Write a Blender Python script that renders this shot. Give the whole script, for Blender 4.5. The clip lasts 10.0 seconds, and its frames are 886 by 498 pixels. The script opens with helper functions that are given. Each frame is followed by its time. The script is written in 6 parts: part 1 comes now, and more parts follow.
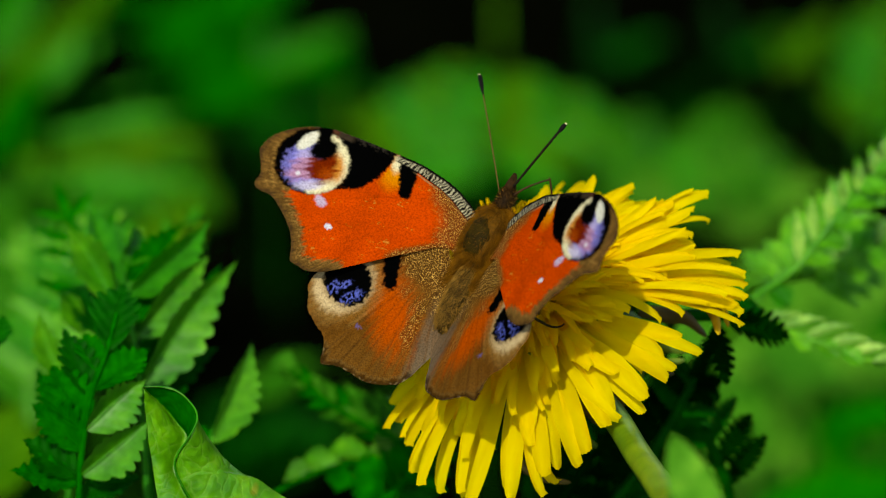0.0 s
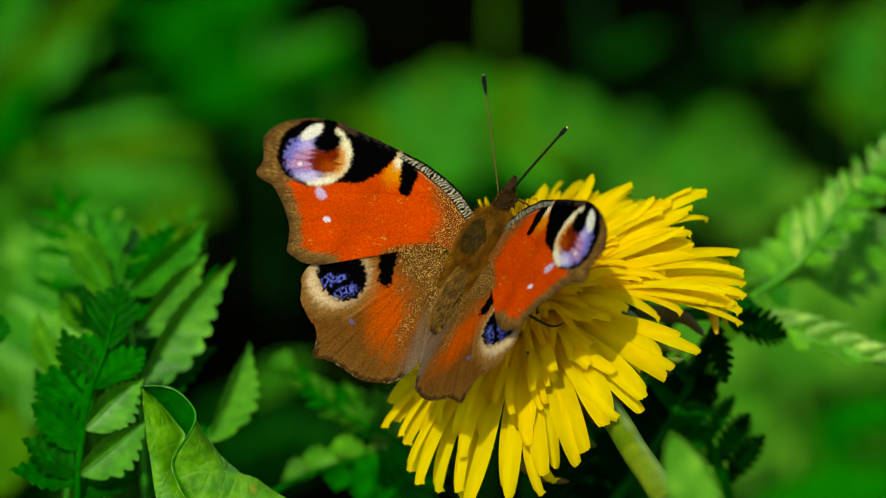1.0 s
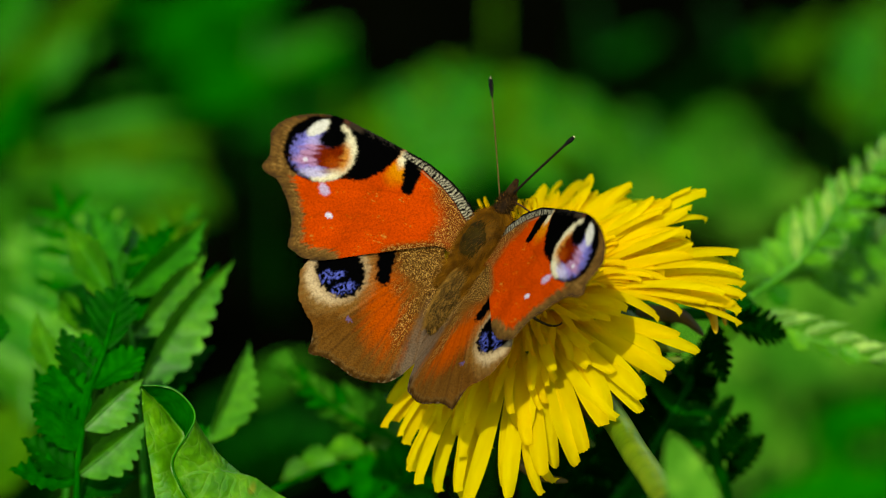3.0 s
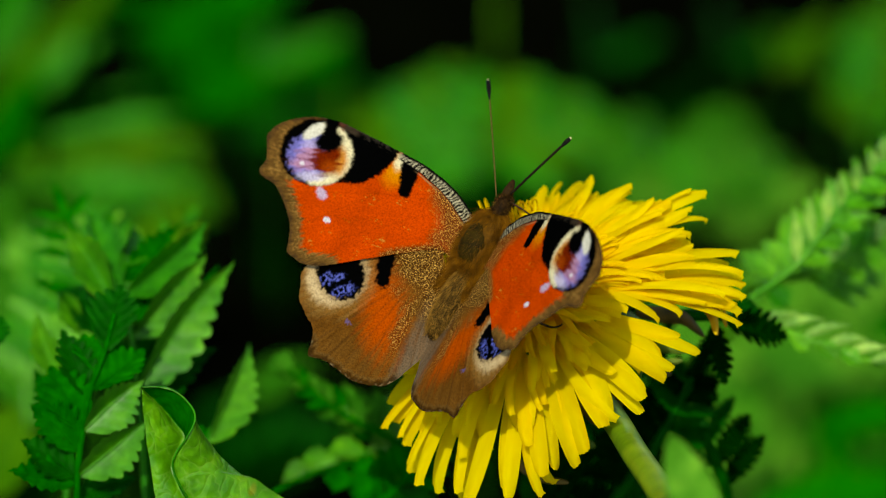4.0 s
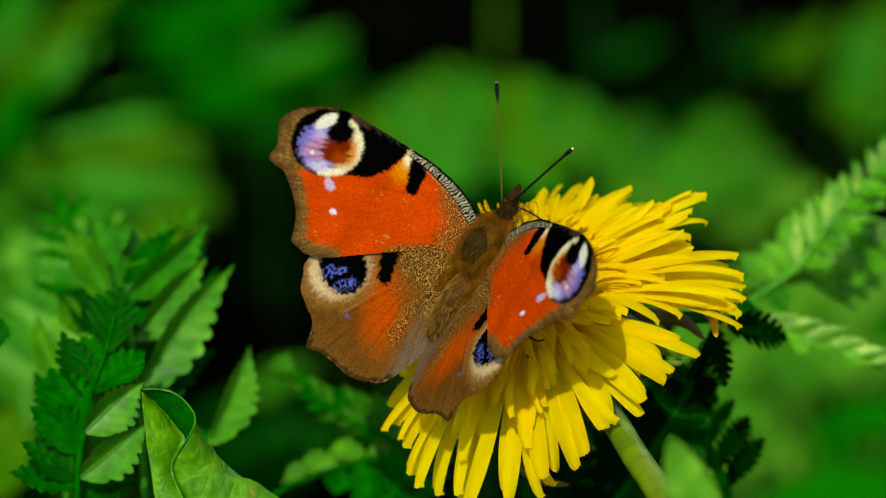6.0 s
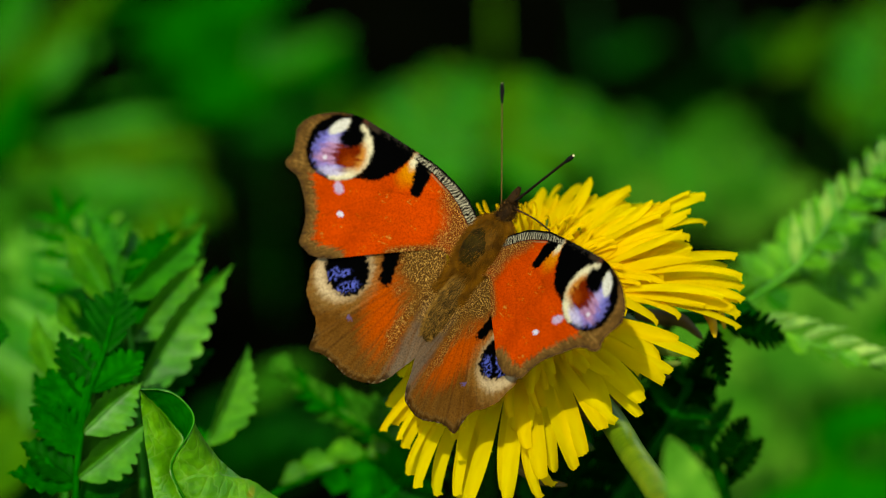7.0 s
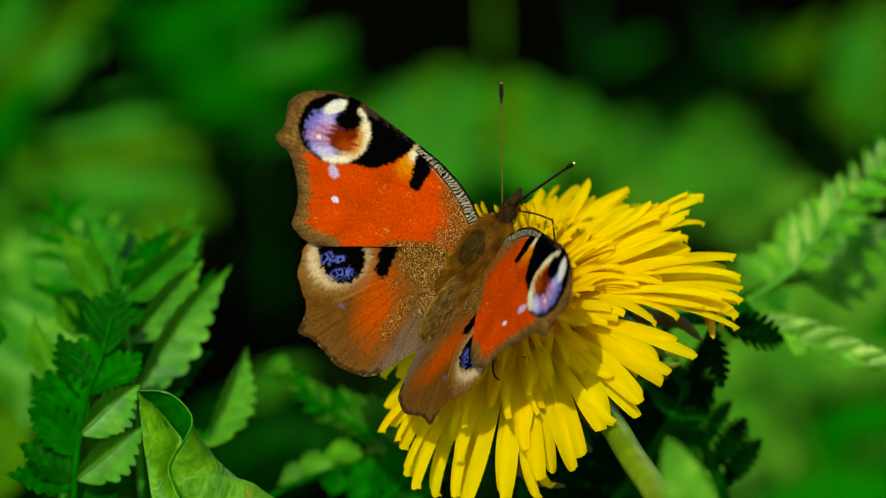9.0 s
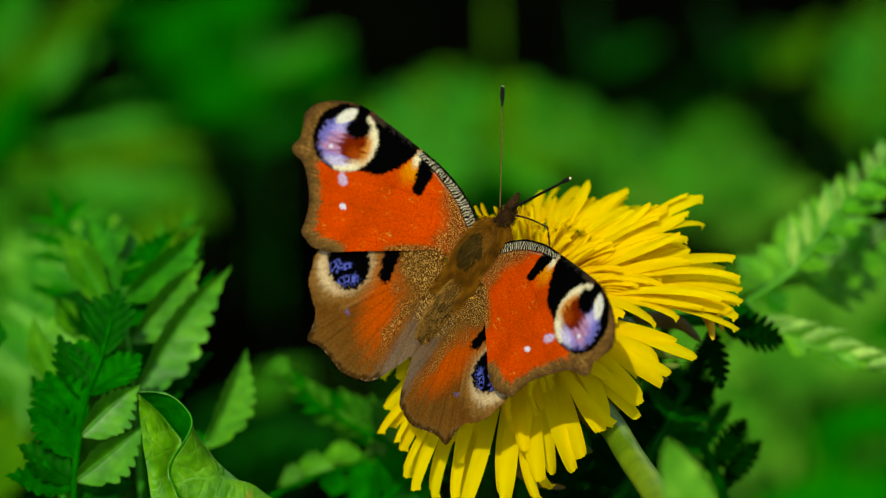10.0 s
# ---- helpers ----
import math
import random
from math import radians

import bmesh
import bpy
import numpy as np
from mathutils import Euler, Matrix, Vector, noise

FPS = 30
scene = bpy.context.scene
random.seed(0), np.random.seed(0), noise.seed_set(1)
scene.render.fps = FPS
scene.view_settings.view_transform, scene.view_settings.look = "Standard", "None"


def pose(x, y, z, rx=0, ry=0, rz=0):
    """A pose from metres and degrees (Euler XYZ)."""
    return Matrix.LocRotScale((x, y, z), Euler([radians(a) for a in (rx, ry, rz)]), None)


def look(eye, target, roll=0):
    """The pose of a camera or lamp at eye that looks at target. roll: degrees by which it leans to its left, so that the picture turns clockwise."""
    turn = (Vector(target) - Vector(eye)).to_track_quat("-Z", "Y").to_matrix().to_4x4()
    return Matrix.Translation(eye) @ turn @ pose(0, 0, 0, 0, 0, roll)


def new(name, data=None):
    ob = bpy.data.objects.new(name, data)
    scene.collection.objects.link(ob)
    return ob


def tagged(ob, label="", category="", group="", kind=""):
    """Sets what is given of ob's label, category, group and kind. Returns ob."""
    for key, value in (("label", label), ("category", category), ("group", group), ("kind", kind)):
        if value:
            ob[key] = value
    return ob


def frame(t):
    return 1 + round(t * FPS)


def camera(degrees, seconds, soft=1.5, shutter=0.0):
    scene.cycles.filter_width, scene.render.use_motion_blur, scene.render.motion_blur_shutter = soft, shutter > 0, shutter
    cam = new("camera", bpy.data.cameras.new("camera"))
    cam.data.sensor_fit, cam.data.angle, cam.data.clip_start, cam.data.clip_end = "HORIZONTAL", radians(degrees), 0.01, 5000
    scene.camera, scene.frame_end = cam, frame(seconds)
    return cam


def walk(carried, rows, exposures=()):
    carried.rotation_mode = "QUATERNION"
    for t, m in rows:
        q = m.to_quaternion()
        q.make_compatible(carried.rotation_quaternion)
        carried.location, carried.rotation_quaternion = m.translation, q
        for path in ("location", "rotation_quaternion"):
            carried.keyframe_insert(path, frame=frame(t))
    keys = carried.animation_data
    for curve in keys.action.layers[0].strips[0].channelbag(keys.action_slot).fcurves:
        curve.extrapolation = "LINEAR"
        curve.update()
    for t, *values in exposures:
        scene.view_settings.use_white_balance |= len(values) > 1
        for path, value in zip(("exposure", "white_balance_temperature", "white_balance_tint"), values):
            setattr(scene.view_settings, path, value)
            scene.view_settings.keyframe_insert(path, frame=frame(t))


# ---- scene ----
# ---- camera: a macro lens that looks down at 30 degrees ----
MM = 0.001
TILT = radians(30)
RIGHT = Vector((1, 0, 0))
UP = Vector((0, math.sin(TILT), math.cos(TILT)))
TOWARD = Vector((0, -math.cos(TILT), math.sin(TILT)))
FOCUS = Vector((0, 0, 0.34))
REACH = 0.8008
EYE = FOCUS + TOWARD * REACH

cam = camera(8.0, 10.0, soft=1.1)
cam.data.dof.use_dof = True
cam.data.dof.focus_distance = REACH - 0.006
cam.data.dof.aperture_fstop = 16.0

CAMERA_ROWS = [
    (0, look(EYE, (-0.000341, -0.000085, 0.339852))),
    (0.5, look(EYE, (-0.000161, -0.000131, 0.339773))),
    (1, look(EYE, (-0.000129, -0.000142, 0.339754))),
    (1.5, look(EYE, (-0.000120, -0.000180, 0.339688))),
    (2, look(EYE, (-0.000118, -0.000184, 0.339682))),
    (2.5, look(EYE, (-0.000033, -0.000177, 0.339693))),
    (4, look(EYE, (-0.000076, -0.000074, 0.339872))),
    (4.5, look(EYE, (-0.000110, -0.000022, 0.339962))),
    (5, look(EYE, (-0.000109, -0.000010, 0.339983))),
    (5.5, look(EYE, (-0.000135, 0.000044, 0.340076))),
    (7, look(EYE, (0.000089, 0.000077, 0.340133))),
    (7.5, look(EYE, (0.000003, 0.000065, 0.340112))),
    (8, look(EYE, (0.000082, 0.000080, 0.340139))),
    (8.5, look(EYE, (0.000175, 0.000143, 0.340248))),
    (9, look(EYE, (0.000309, 0.000153, 0.340265))),
    (9.5, look(EYE, (0.000311, 0.000204, 0.340354))),
    (10, look(EYE, (0.000352, 0.000237, 0.340411))),
]

walk(cam, CAMERA_ROWS, [(0, 0.64, 7300, -5), (10, 0.64, 7300, -5)])


def at(r, u, t=0.0):
    """A place from millimetres to the right, up and towards the lens from the focus."""
    return FOCUS + (RIGHT * r + UP * u + TOWARD * t) * MM


def far(a, b, t):
    """A place t millimetres towards the lens, on the sight line that crosses the plane of focus at a, b."""
    k = 1 - t * MM / REACH
    return at(a * k, b * k, t)


VIEW = Matrix((RIGHT, UP, TOWARD)).transposed()

# ---- light ----
SUN_FROM = Vector((-0.15, -0.62, 0.77)).normalized()
world = bpy.data.worlds.new("sky")
scene.world = world
world.use_nodes = True
wt = world.node_tree
sky = wt.nodes.new("ShaderNodeTexSky")
sky.sky_type = "NISHITA"
sky.sun_disc = False
sky.sun_elevation = math.asin(SUN_FROM.z)
sky.sun_rotation = math.atan2(SUN_FROM.x, SUN_FROM.y)
wt.links.new(sky.outputs[0], wt.nodes["Background"].inputs[0])
wt.nodes["Background"].inputs[1].default_value = 0.15
sun_data = bpy.data.lights.new("sun", "SUN")
sun_data.energy = 2.7
sun_data.angle = radians(0.5)
sun_data.color = (1.0, 0.95, 0.86)
sun = new("sun", sun_data)
sun.matrix_world = look(SUN_FROM * 3, (0, 0, 0))


# ---- materials ----
def material(name, rough=0.5, spec=0.4):
    m = bpy.data.materials.new(name)
    m.use_nodes = True
    n = m.node_tree.nodes
    b = n["Principled BSDF"]
    b.inputs["Roughness"].default_value = rough
    b.inputs["Specular IOR Level"].default_value = spec
    return m, m.node_tree, b


def node(tree, kind, **values):
    n = tree.nodes.new(kind)
    for k, v in values.items():
        n.inputs[k.replace("_", " ")].default_value = v
    return n


def ramp(tree, source, stops):
    r = tree.nodes.new("ShaderNodeValToRGB")
    e = r.color_ramp.elements
    while len(e) < len(stops):
        e.new(0.5)
    for el, (p, c) in zip(e, stops):
        el.position, el.color = p, (*c, 1)
    tree.links.new(source, r.inputs[0])
    return r


def mixed(tree, fac, a, b, blend="MIX"):
    m = tree.nodes.new("ShaderNodeMix")
    m.data_type, m.blend_type = "RGBA", blend
    for sock, v in ((m.inputs[0], fac), (m.inputs[6], a), (m.inputs[7], b)):
        if isinstance(v, bpy.types.NodeSocket):
            tree.links.new(v, sock)
        else:
            sock.default_value = v if isinstance(v, float) else (*v, 1)
    return m.outputs[2]


def noisy(tree, scale, detail=3.0, stretch=None):
    tc = tree.nodes.new("ShaderNodeTexCoord")
    src = tc.outputs["Object"]
    if stretch:
        mp = tree.nodes.new("ShaderNodeMapping")
        mp.inputs["Scale"].default_value = stretch
        tree.links.new(src, mp.inputs[0])
        src = mp.outputs[0]
    n = node(tree, "ShaderNodeTexNoise", Scale=scale, Detail=detail)
    tree.links.new(src, n.inputs["Vector"])
    return n.outputs[0]


def bumped(tree, bsdf, height, strength, distance):
    b = tree.nodes.new("ShaderNodeBump")
    b.inputs["Strength"].default_value = strength
    b.inputs["Distance"].default_value = distance
    tree.links.new(height, b.inputs["Height"])
    tree.links.new(b.outputs[0], bsdf.inputs["Normal"])


def leaf_material(name, dark, light, rough=0.5, glow=0.35, fine=900.0, gloss=0.0):
    """Green leaf: two scales of colour, a little light passing through."""
    m, t, b = material(name, rough, gloss)
    big = noisy(t, 90.0, 2.0)
    small = noisy(t, fine, 4.0)
    c = ramp(t, big, [(0.3, dark), (0.7, light)]).outputs[0]
    info = t.nodes.new("ShaderNodeObjectInfo")
    c = mixed(t, info.outputs["Random"], c, mixed(t, 0.5, c, light), "MIX")
    patch = noisy(t, 380.0, 3.0)
    c = mixed(t, 0.7, c, ramp(t, patch, [(0.35, (0.5, 0.66, 0.45)), (0.52, (1.0, 1.05, 1.0)), (0.68, (1.7, 1.4, 1.5))]).outputs[0], "MULTIPLY")
    c = mixed(t, 0.4, c, ramp(t, small, [(0.35, (0.35, 0.4, 0.3)), (0.65, (1, 1, 1))]).outputs[0], "MULTIPLY")
    t.links.new(c, b.inputs["Base Color"])
    bumped(t, b, small, 0.25, 0.0002)
    tr = t.nodes.new("ShaderNodeBsdfTranslucent")
    warm = mixed(t, 1.0, c, (1.0, 1.0, 0.35), "MULTIPLY")
    t.links.new(warm, tr.inputs[0])
    mx = t.nodes.new("ShaderNodeMixShader")
    mx.inputs[0].default_value = glow
    t.links.new(b.outputs[0], mx.inputs[1])
    t.links.new(tr.outputs[0], mx.inputs[2])
    t.links.new(mx.outputs[0], t.nodes["Material Output"].inputs[0])
    return m


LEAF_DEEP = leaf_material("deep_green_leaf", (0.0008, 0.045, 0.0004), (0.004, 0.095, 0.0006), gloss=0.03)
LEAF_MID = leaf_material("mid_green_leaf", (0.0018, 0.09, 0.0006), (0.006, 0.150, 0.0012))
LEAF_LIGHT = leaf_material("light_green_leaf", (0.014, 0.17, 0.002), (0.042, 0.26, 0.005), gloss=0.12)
# base green raised towards white for the sun's glare on leaflets
LEAF_GLARE = leaf_material("glare_pale_leaf", (0.18, 0.39, 0.035), (0.36, 0.59, 0.11), rough=0.32, gloss=0.6)
LEAF_FRESH = leaf_material("fresh_green_leaf", (0.045, 0.28, 0.003), (0.14, 0.42, 0.014), rough=0.4, gloss=0.3)
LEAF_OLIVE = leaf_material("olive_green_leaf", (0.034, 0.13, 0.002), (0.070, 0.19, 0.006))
# leaf green taken down to near black, shade put into the colour
LEAF_SHADE = leaf_material("shade_black_leaf", (0.0003, 0.006, 0.0002), (0.0007, 0.016, 0.0002), glow=0.15)
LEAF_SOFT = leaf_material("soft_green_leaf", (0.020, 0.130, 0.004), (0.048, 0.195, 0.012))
# lighter copy of the leaf green, for leaflets that catch the sun
LEAF_LIT = leaf_material("painted_sunlit_leaf", (0.012, 0.125, 0.001), (0.068, 0.235, 0.006), rough=0.42, glow=0.06, gloss=0.20)
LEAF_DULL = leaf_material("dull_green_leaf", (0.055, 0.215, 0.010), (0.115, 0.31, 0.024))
LEAF_SHEEN = leaf_material("glossy_green_leaf", (0.025, 0.17, 0.001), (0.10, 0.30, 0.006), rough=0.42, gloss=0.45)


def veined_material():
    """Light leaf with a net of paler veins and a few yellow stains."""
    m = leaf_material("veined_light_leaf", (0.036, 0.20, 0.002), (0.125, 0.35, 0.008), 0.36, 0.3, gloss=0.45)
    t = m.node_tree
    b = t.nodes["Principled BSDF"]
    base = b.inputs["Base Color"].links[0].from_socket
    tc = t.nodes.new("ShaderNodeTexCoord")
    net = node(t, "ShaderNodeTexVoronoi", Scale=420.0)
    net.feature = "DISTANCE_TO_EDGE"
    warp = t.nodes.new("ShaderNodeVectorMath")
    warp.operation = "ADD"
    blur = node(t, "ShaderNodeTexNoise", Scale=300.0, Detail=2.0)
    t.links.new(tc.outputs["Object"], blur.inputs["Vector"])
    small = t.nodes.new("ShaderNodeVectorMath")
    small.operation = "SCALE"
    small.inputs["Scale"].default_value = 0.004
    t.links.new(blur.outputs["Color"], small.inputs[0])
    t.links.new(tc.outputs["Object"], warp.inputs[0])
    t.links.new(small.outputs[0], warp.inputs[1])
    t.links.new(warp.outputs[0], net.inputs["Vector"])
    veins = ramp(t, net.outputs["Distance"], [(0.0, (1, 1, 1)), (0.05, (0, 0, 0))])
    c = mixed(t, 0.16, base, (0.34, 0.50, 0.10))
    m2 = t.nodes.new("ShaderNodeMix")
    m2.data_type = "RGBA"
    t.links.new(veins.outputs[0], m2.inputs[0])
    t.links.new(base, m2.inputs[6])
    t.links.new(c, m2.inputs[7])
    bumped(t, b, net.outputs["Distance"], 0.55, 0.0006)
    stain = ramp(t, noisy(t, 150.0, 2.0), [(0.66, (0, 0, 0)), (0.74, (1, 1, 1))])
    c = mixed(t, stain.outputs[0], m2.outputs[2], (0.36, 0.24, 0.012))
    t.links.new(c, b.inputs["Base Color"])
    return m


LEAF_CURL = veined_material()


def soil_material():
    m, t, b = material("shade_black_soil", 1.0, 0.0)
    # near-black base colour holds the shade beneath the plants
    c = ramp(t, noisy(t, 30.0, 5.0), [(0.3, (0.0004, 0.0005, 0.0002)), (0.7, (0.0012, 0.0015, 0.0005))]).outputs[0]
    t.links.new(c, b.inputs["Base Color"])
    bumped(t, b, noisy(t, 200.0, 4.0), 0.8, 0.004)
    return m


SOIL = soil_material()


def petal_material(name, rich):
    m, t, b = material(name, 0.55, 0.03)
    info = t.nodes.new("ShaderNodeObjectInfo")
    c = ramp(t, info.outputs["Random"], [(0.0, (0.84, 0.630 * rich, 0.000)), (0.55, (0.86, 0.680 * rich, 0.000)), (1.0, (0.88, 0.720 * rich, 0.001))]).outputs[0]
    tc = t.nodes.new("ShaderNodeTexCoord")
    sep = t.nodes.new("ShaderNodeSeparateXYZ")
    t.links.new(tc.outputs["Object"], sep.inputs[0])
    way = t.nodes.new("ShaderNodeMath")
    way.operation = "MULTIPLY"
    way.inputs[1].default_value = 50.0
    t.links.new(sep.outputs["X"], way.inputs[0])
    c = mixed(t, 1.0, c, ramp(t, way.outputs[0], [(0.05, (1.0, 0.86, 0.6)), (0.45, (1, 1, 1))]).outputs[0], "MULTIPLY")
    grain = noisy(t, 900.0, 3.0, (0.12, 1.0, 1.0))
    c = mixed(t, 0.3, c, ramp(t, grain, [(0.3, (0.85, 0.72, 0.3)), (0.65, (1, 1, 1))]).outputs[0], "MULTIPLY")
    t.links.new(c, b.inputs["Base Color"])
    bumped(t, b, grain, 0.5, 0.0002)
    tr = t.nodes.new("ShaderNodeBsdfTranslucent")
    t.links.new(c, tr.inputs[0])
    mx = t.nodes.new("ShaderNodeMixShader")
    mx.inputs[0].default_value = 0.6
    t.links.new(b.outputs[0], mx.inputs[1])
    t.links.new(tr.outputs[0], mx.inputs[2])
    t.links.new(mx.outputs[0], t.nodes["Material Output"].inputs[0])
    return m


PETAL = petal_material("dandelion_yellow", 1.0)
PETAL_RICH = petal_material("dandelion_deep_yellow", 0.94)


def wing_material():
    """Colours from the wing's pattern, broken up by scales; gold scales strewn where the pattern's last channel says."""
    m, t, b = material("wing_scales", 0.85, 0.0)
    a = t.nodes.new("ShaderNodeAttribute")
    a.attribute_name = "pattern"
    grain = noisy(t, 5200.0, 2.0)
    c = mixed(t, 0.6, a.outputs["Color"], ramp(t, grain, [(0.3, (0.35, 0.35, 0.35)), (0.6, (1.15, 1.15, 1.15))]).outputs[0], "MULTIPLY")
    flecks = ramp(t, noisy(t, 9500.0, 1.5), [(0.57, (0, 0, 0)), (0.64, (1, 1, 1))])
    dust = t.nodes.new("ShaderNodeMath")
    dust.operation = "MULTIPLY"
    t.links.new(flecks.outputs[0], dust.inputs[0])
    t.links.new(a.outputs["Alpha"], dust.inputs[1])
    c = mixed(t, dust.outputs[0], c, (0.52, 0.29, 0.07))
    t.links.new(c, b.inputs["Base Color"])
    bumped(t, b, grain, 0.35, 0.0001)
    return m


WING = wing_material()


def plain_material(name, dark, light, scale, rough=0.7, spec=0.2, stretch=None, bump=0.4):
    m, t, b = material(name, rough, spec)
    n = noisy(t, scale, 4.0, stretch)
    t.links.new(ramp(t, n, [(0.3, dark), (0.7, light)]).outputs[0], b.inputs["Base Color"])
    bumped(t, b, n, bump, 0.0003)
    return m


FUR = plain_material("brown_fur", (0.035, 0.014, 0.0005), (0.10, 0.040, 0.0015), 1500.0, spec=0.05)
FUR_DARK = plain_material("dark_brown_fur", (0.008, 0.005, 0.001), (0.05, 0.027, 0.005), 2500.0, spec=0.05)
def flecked_material():
    m, t, b = material("gold_flecked_abdomen", 0.8, 0.05)
    base = ramp(t, noisy(t, 1500.0, 3.0), [(0.3, (0.006, 0.004, 0.0008)), (0.7, (0.035, 0.019, 0.003))]).outputs[0]
    flecks = ramp(t, noisy(t, 7000.0, 1.5), [(0.57, (0, 0, 0)), (0.66, (0.7, 0.7, 0.7))])
    t.links.new(mixed(t, flecks.outputs[0], base, (0.26, 0.14, 0.03)), b.inputs["Base Color"])
    bumped(t, b, noisy(t, 3000.0, 3.0), 0.6, 0.0002)
    return m


ABDOMEN = flecked_material()
THORAX = plain_material("olive_thorax_plate", (0.008, 0.005, 0.0005), (0.030, 0.017, 0.001), 900.0, 0.7, 0.04)
HEAD = plain_material("dark_maroon_fur", (0.006, 0.003, 0.0008), (0.035, 0.015, 0.003), 2500.0, spec=0.05)
HAIR = plain_material("tawny_hair", (0.055, 0.020, 0.001), (0.20, 0.078, 0.003), 600.0, spec=0.05)
HAIR_PALE = plain_material("pale_gold_hair", (0.06, 0.026, 0.003), (0.28, 0.14, 0.022), 1200.0, spec=0.05)
ANTENNA = plain_material("antenna_black_brown", (0.003, 0.002, 0.001), (0.010, 0.007, 0.003), 2500.0, spec=0.05)
ANTENNA_TAWNY = plain_material("antenna_tawny", (0.03, 0.020, 0.004), (0.11, 0.075, 0.018), 3500.0, spec=0.05)
PROBOSCIS = plain_material("reddish_proboscis", (0.014, 0.005, 0.001), (0.05, 0.016, 0.002), 1500.0)
CLUB = plain_material("antenna_black", (0.002, 0.002, 0.002), (0.007, 0.006, 0.005), 1500.0, spec=0.05)
TIP = plain_material("antenna_cream_tip", (0.55, 0.45, 0.2), (0.75, 0.65, 0.35), 2500.0)
STEM = plain_material("pale_green_stem", (0.05, 0.12, 0.002), (0.15, 0.235, 0.008), 260.0, 0.36, 0.45, (1, 1, 0.1))
BRACT = plain_material("green_bract", (0.03, 0.07, 0.004), (0.10, 0.15, 0.012), 400.0, 0.6, 0.3)
WITHERED = plain_material("browned_yellow_petal", (0.22, 0.10, 0.004), (0.46, 0.30, 0.008), 350.0, 0.6, 0.1)
BRACT_RED = plain_material("reddish_bract", (0.03, 0.03, 0.004), (0.10, 0.06, 0.010), 300.0, 0.6, 0.3)


# ---- mesh helpers ----
def mesh_of(name, verts, faces, mat, smooth=True):
    me = bpy.data.meshes.new(name)
    me.from_pydata([tuple(v) for v in verts], [], [tuple(f) for f in faces])
    me.materials.append(mat)
    if smooth:
        me.shade_smooth()
    me.update()
    return me


def grid_faces(n, m):
    i, j = np.meshgrid(np.arange(n - 1), np.arange(m - 1), indexing="ij")
    a = (i * m + j).ravel()
    return np.stack([a, a + 1, a + m + 1, a + m], 1)


def child(name, me, parent, label="", m=None):
    ob = new(name, me)
    ob.parent = parent
    if m is not None:
        ob.matrix_basis = m
    return tagged(ob, label)


def tube(points, radii, sides=8):
    """Verts and faces of a tapered tube along points."""
    pts = [Vector(p) for p in points]
    verts, faces = [], []
    ref = Vector((0.31, 0.17, 0.93))
    for i, p in enumerate(pts):
        d = (pts[min(i + 1, len(pts) - 1)] - pts[max(i - 1, 0)]).normalized()
        x = d.cross(ref).normalized()
        y = d.cross(x)
        for k in range(sides):
            a = 2 * math.pi * k / sides
            verts.append(p + (x * math.cos(a) + y * math.sin(a)) * radii[i])
    for i in range(len(pts) - 1):
        for k in range(sides):
            a, b = i * sides + k, i * sides + (k + 1) % sides
            faces.append((a, b, b + sides, a + sides))
    faces.append(tuple(range(sides))[::-1])
    faces.append(tuple(range((len(pts) - 1) * sides, len(pts) * sides)))
    return verts, faces


def joined(*sets):
    verts, faces = [], []
    for v, f in sets:
        o = len(verts)
        verts += list(v)
        faces += [tuple(k + o for k in q) for q in f]
    return verts, faces


def spline(p, n):
    """n points on a smooth curve through the points p."""
    p = [Vector(q) for q in p]
    out = []
    for i in range(n):
        x = i / (n - 1) * (len(p) - 1)
        k = min(int(x), len(p) - 2)
        s = x - k
        a, b, c, d = p[max(k - 1, 0)], p[k], p[k + 1], p[min(k + 2, len(p) - 1)]
        out.append(((b * 2) + (c - a) * s + (a * 2 - b * 5 + c * 4 - d) * s * s + (b * 3 - a - c * 3 + d) * s ** 3) / 2)
    return out


def bezier(p, n):
    """n points on the Bezier curve with the control points p."""
    p = [Vector(q) for q in p]
    out = []
    for i in range(n):
        q = list(p)
        s = i / (n - 1)
        while len(q) > 1:
            q = [a.lerp(b, s) for a, b in zip(q, q[1:])]
        out.append(q[0])
    return out


# ---- ground ----
def build_ground():
    n = 80
    ticks = np.sign(np.linspace(-1, 1, n)) * np.abs(np.linspace(-1, 1, n)) ** 5 * 400
    v = []
    for x in ticks:
        for y in ticks:
            z = 0.015 * noise.noise((x * 7, y * 7, 0)) if abs(x) + abs(y) < 6 else 0
            v.append((x, y, z))
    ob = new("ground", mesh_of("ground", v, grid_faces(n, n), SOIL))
    tagged(ob, "soil painted near black for the shade beneath the meadow plants", "ground", kind="structure")


build_ground()
# ---- dandelion ----
FLOWER_AXIS = Vector((-0.32, 0.56, 0.76))
FLOWER_BASE = (11.33, -6.57, -6.7)


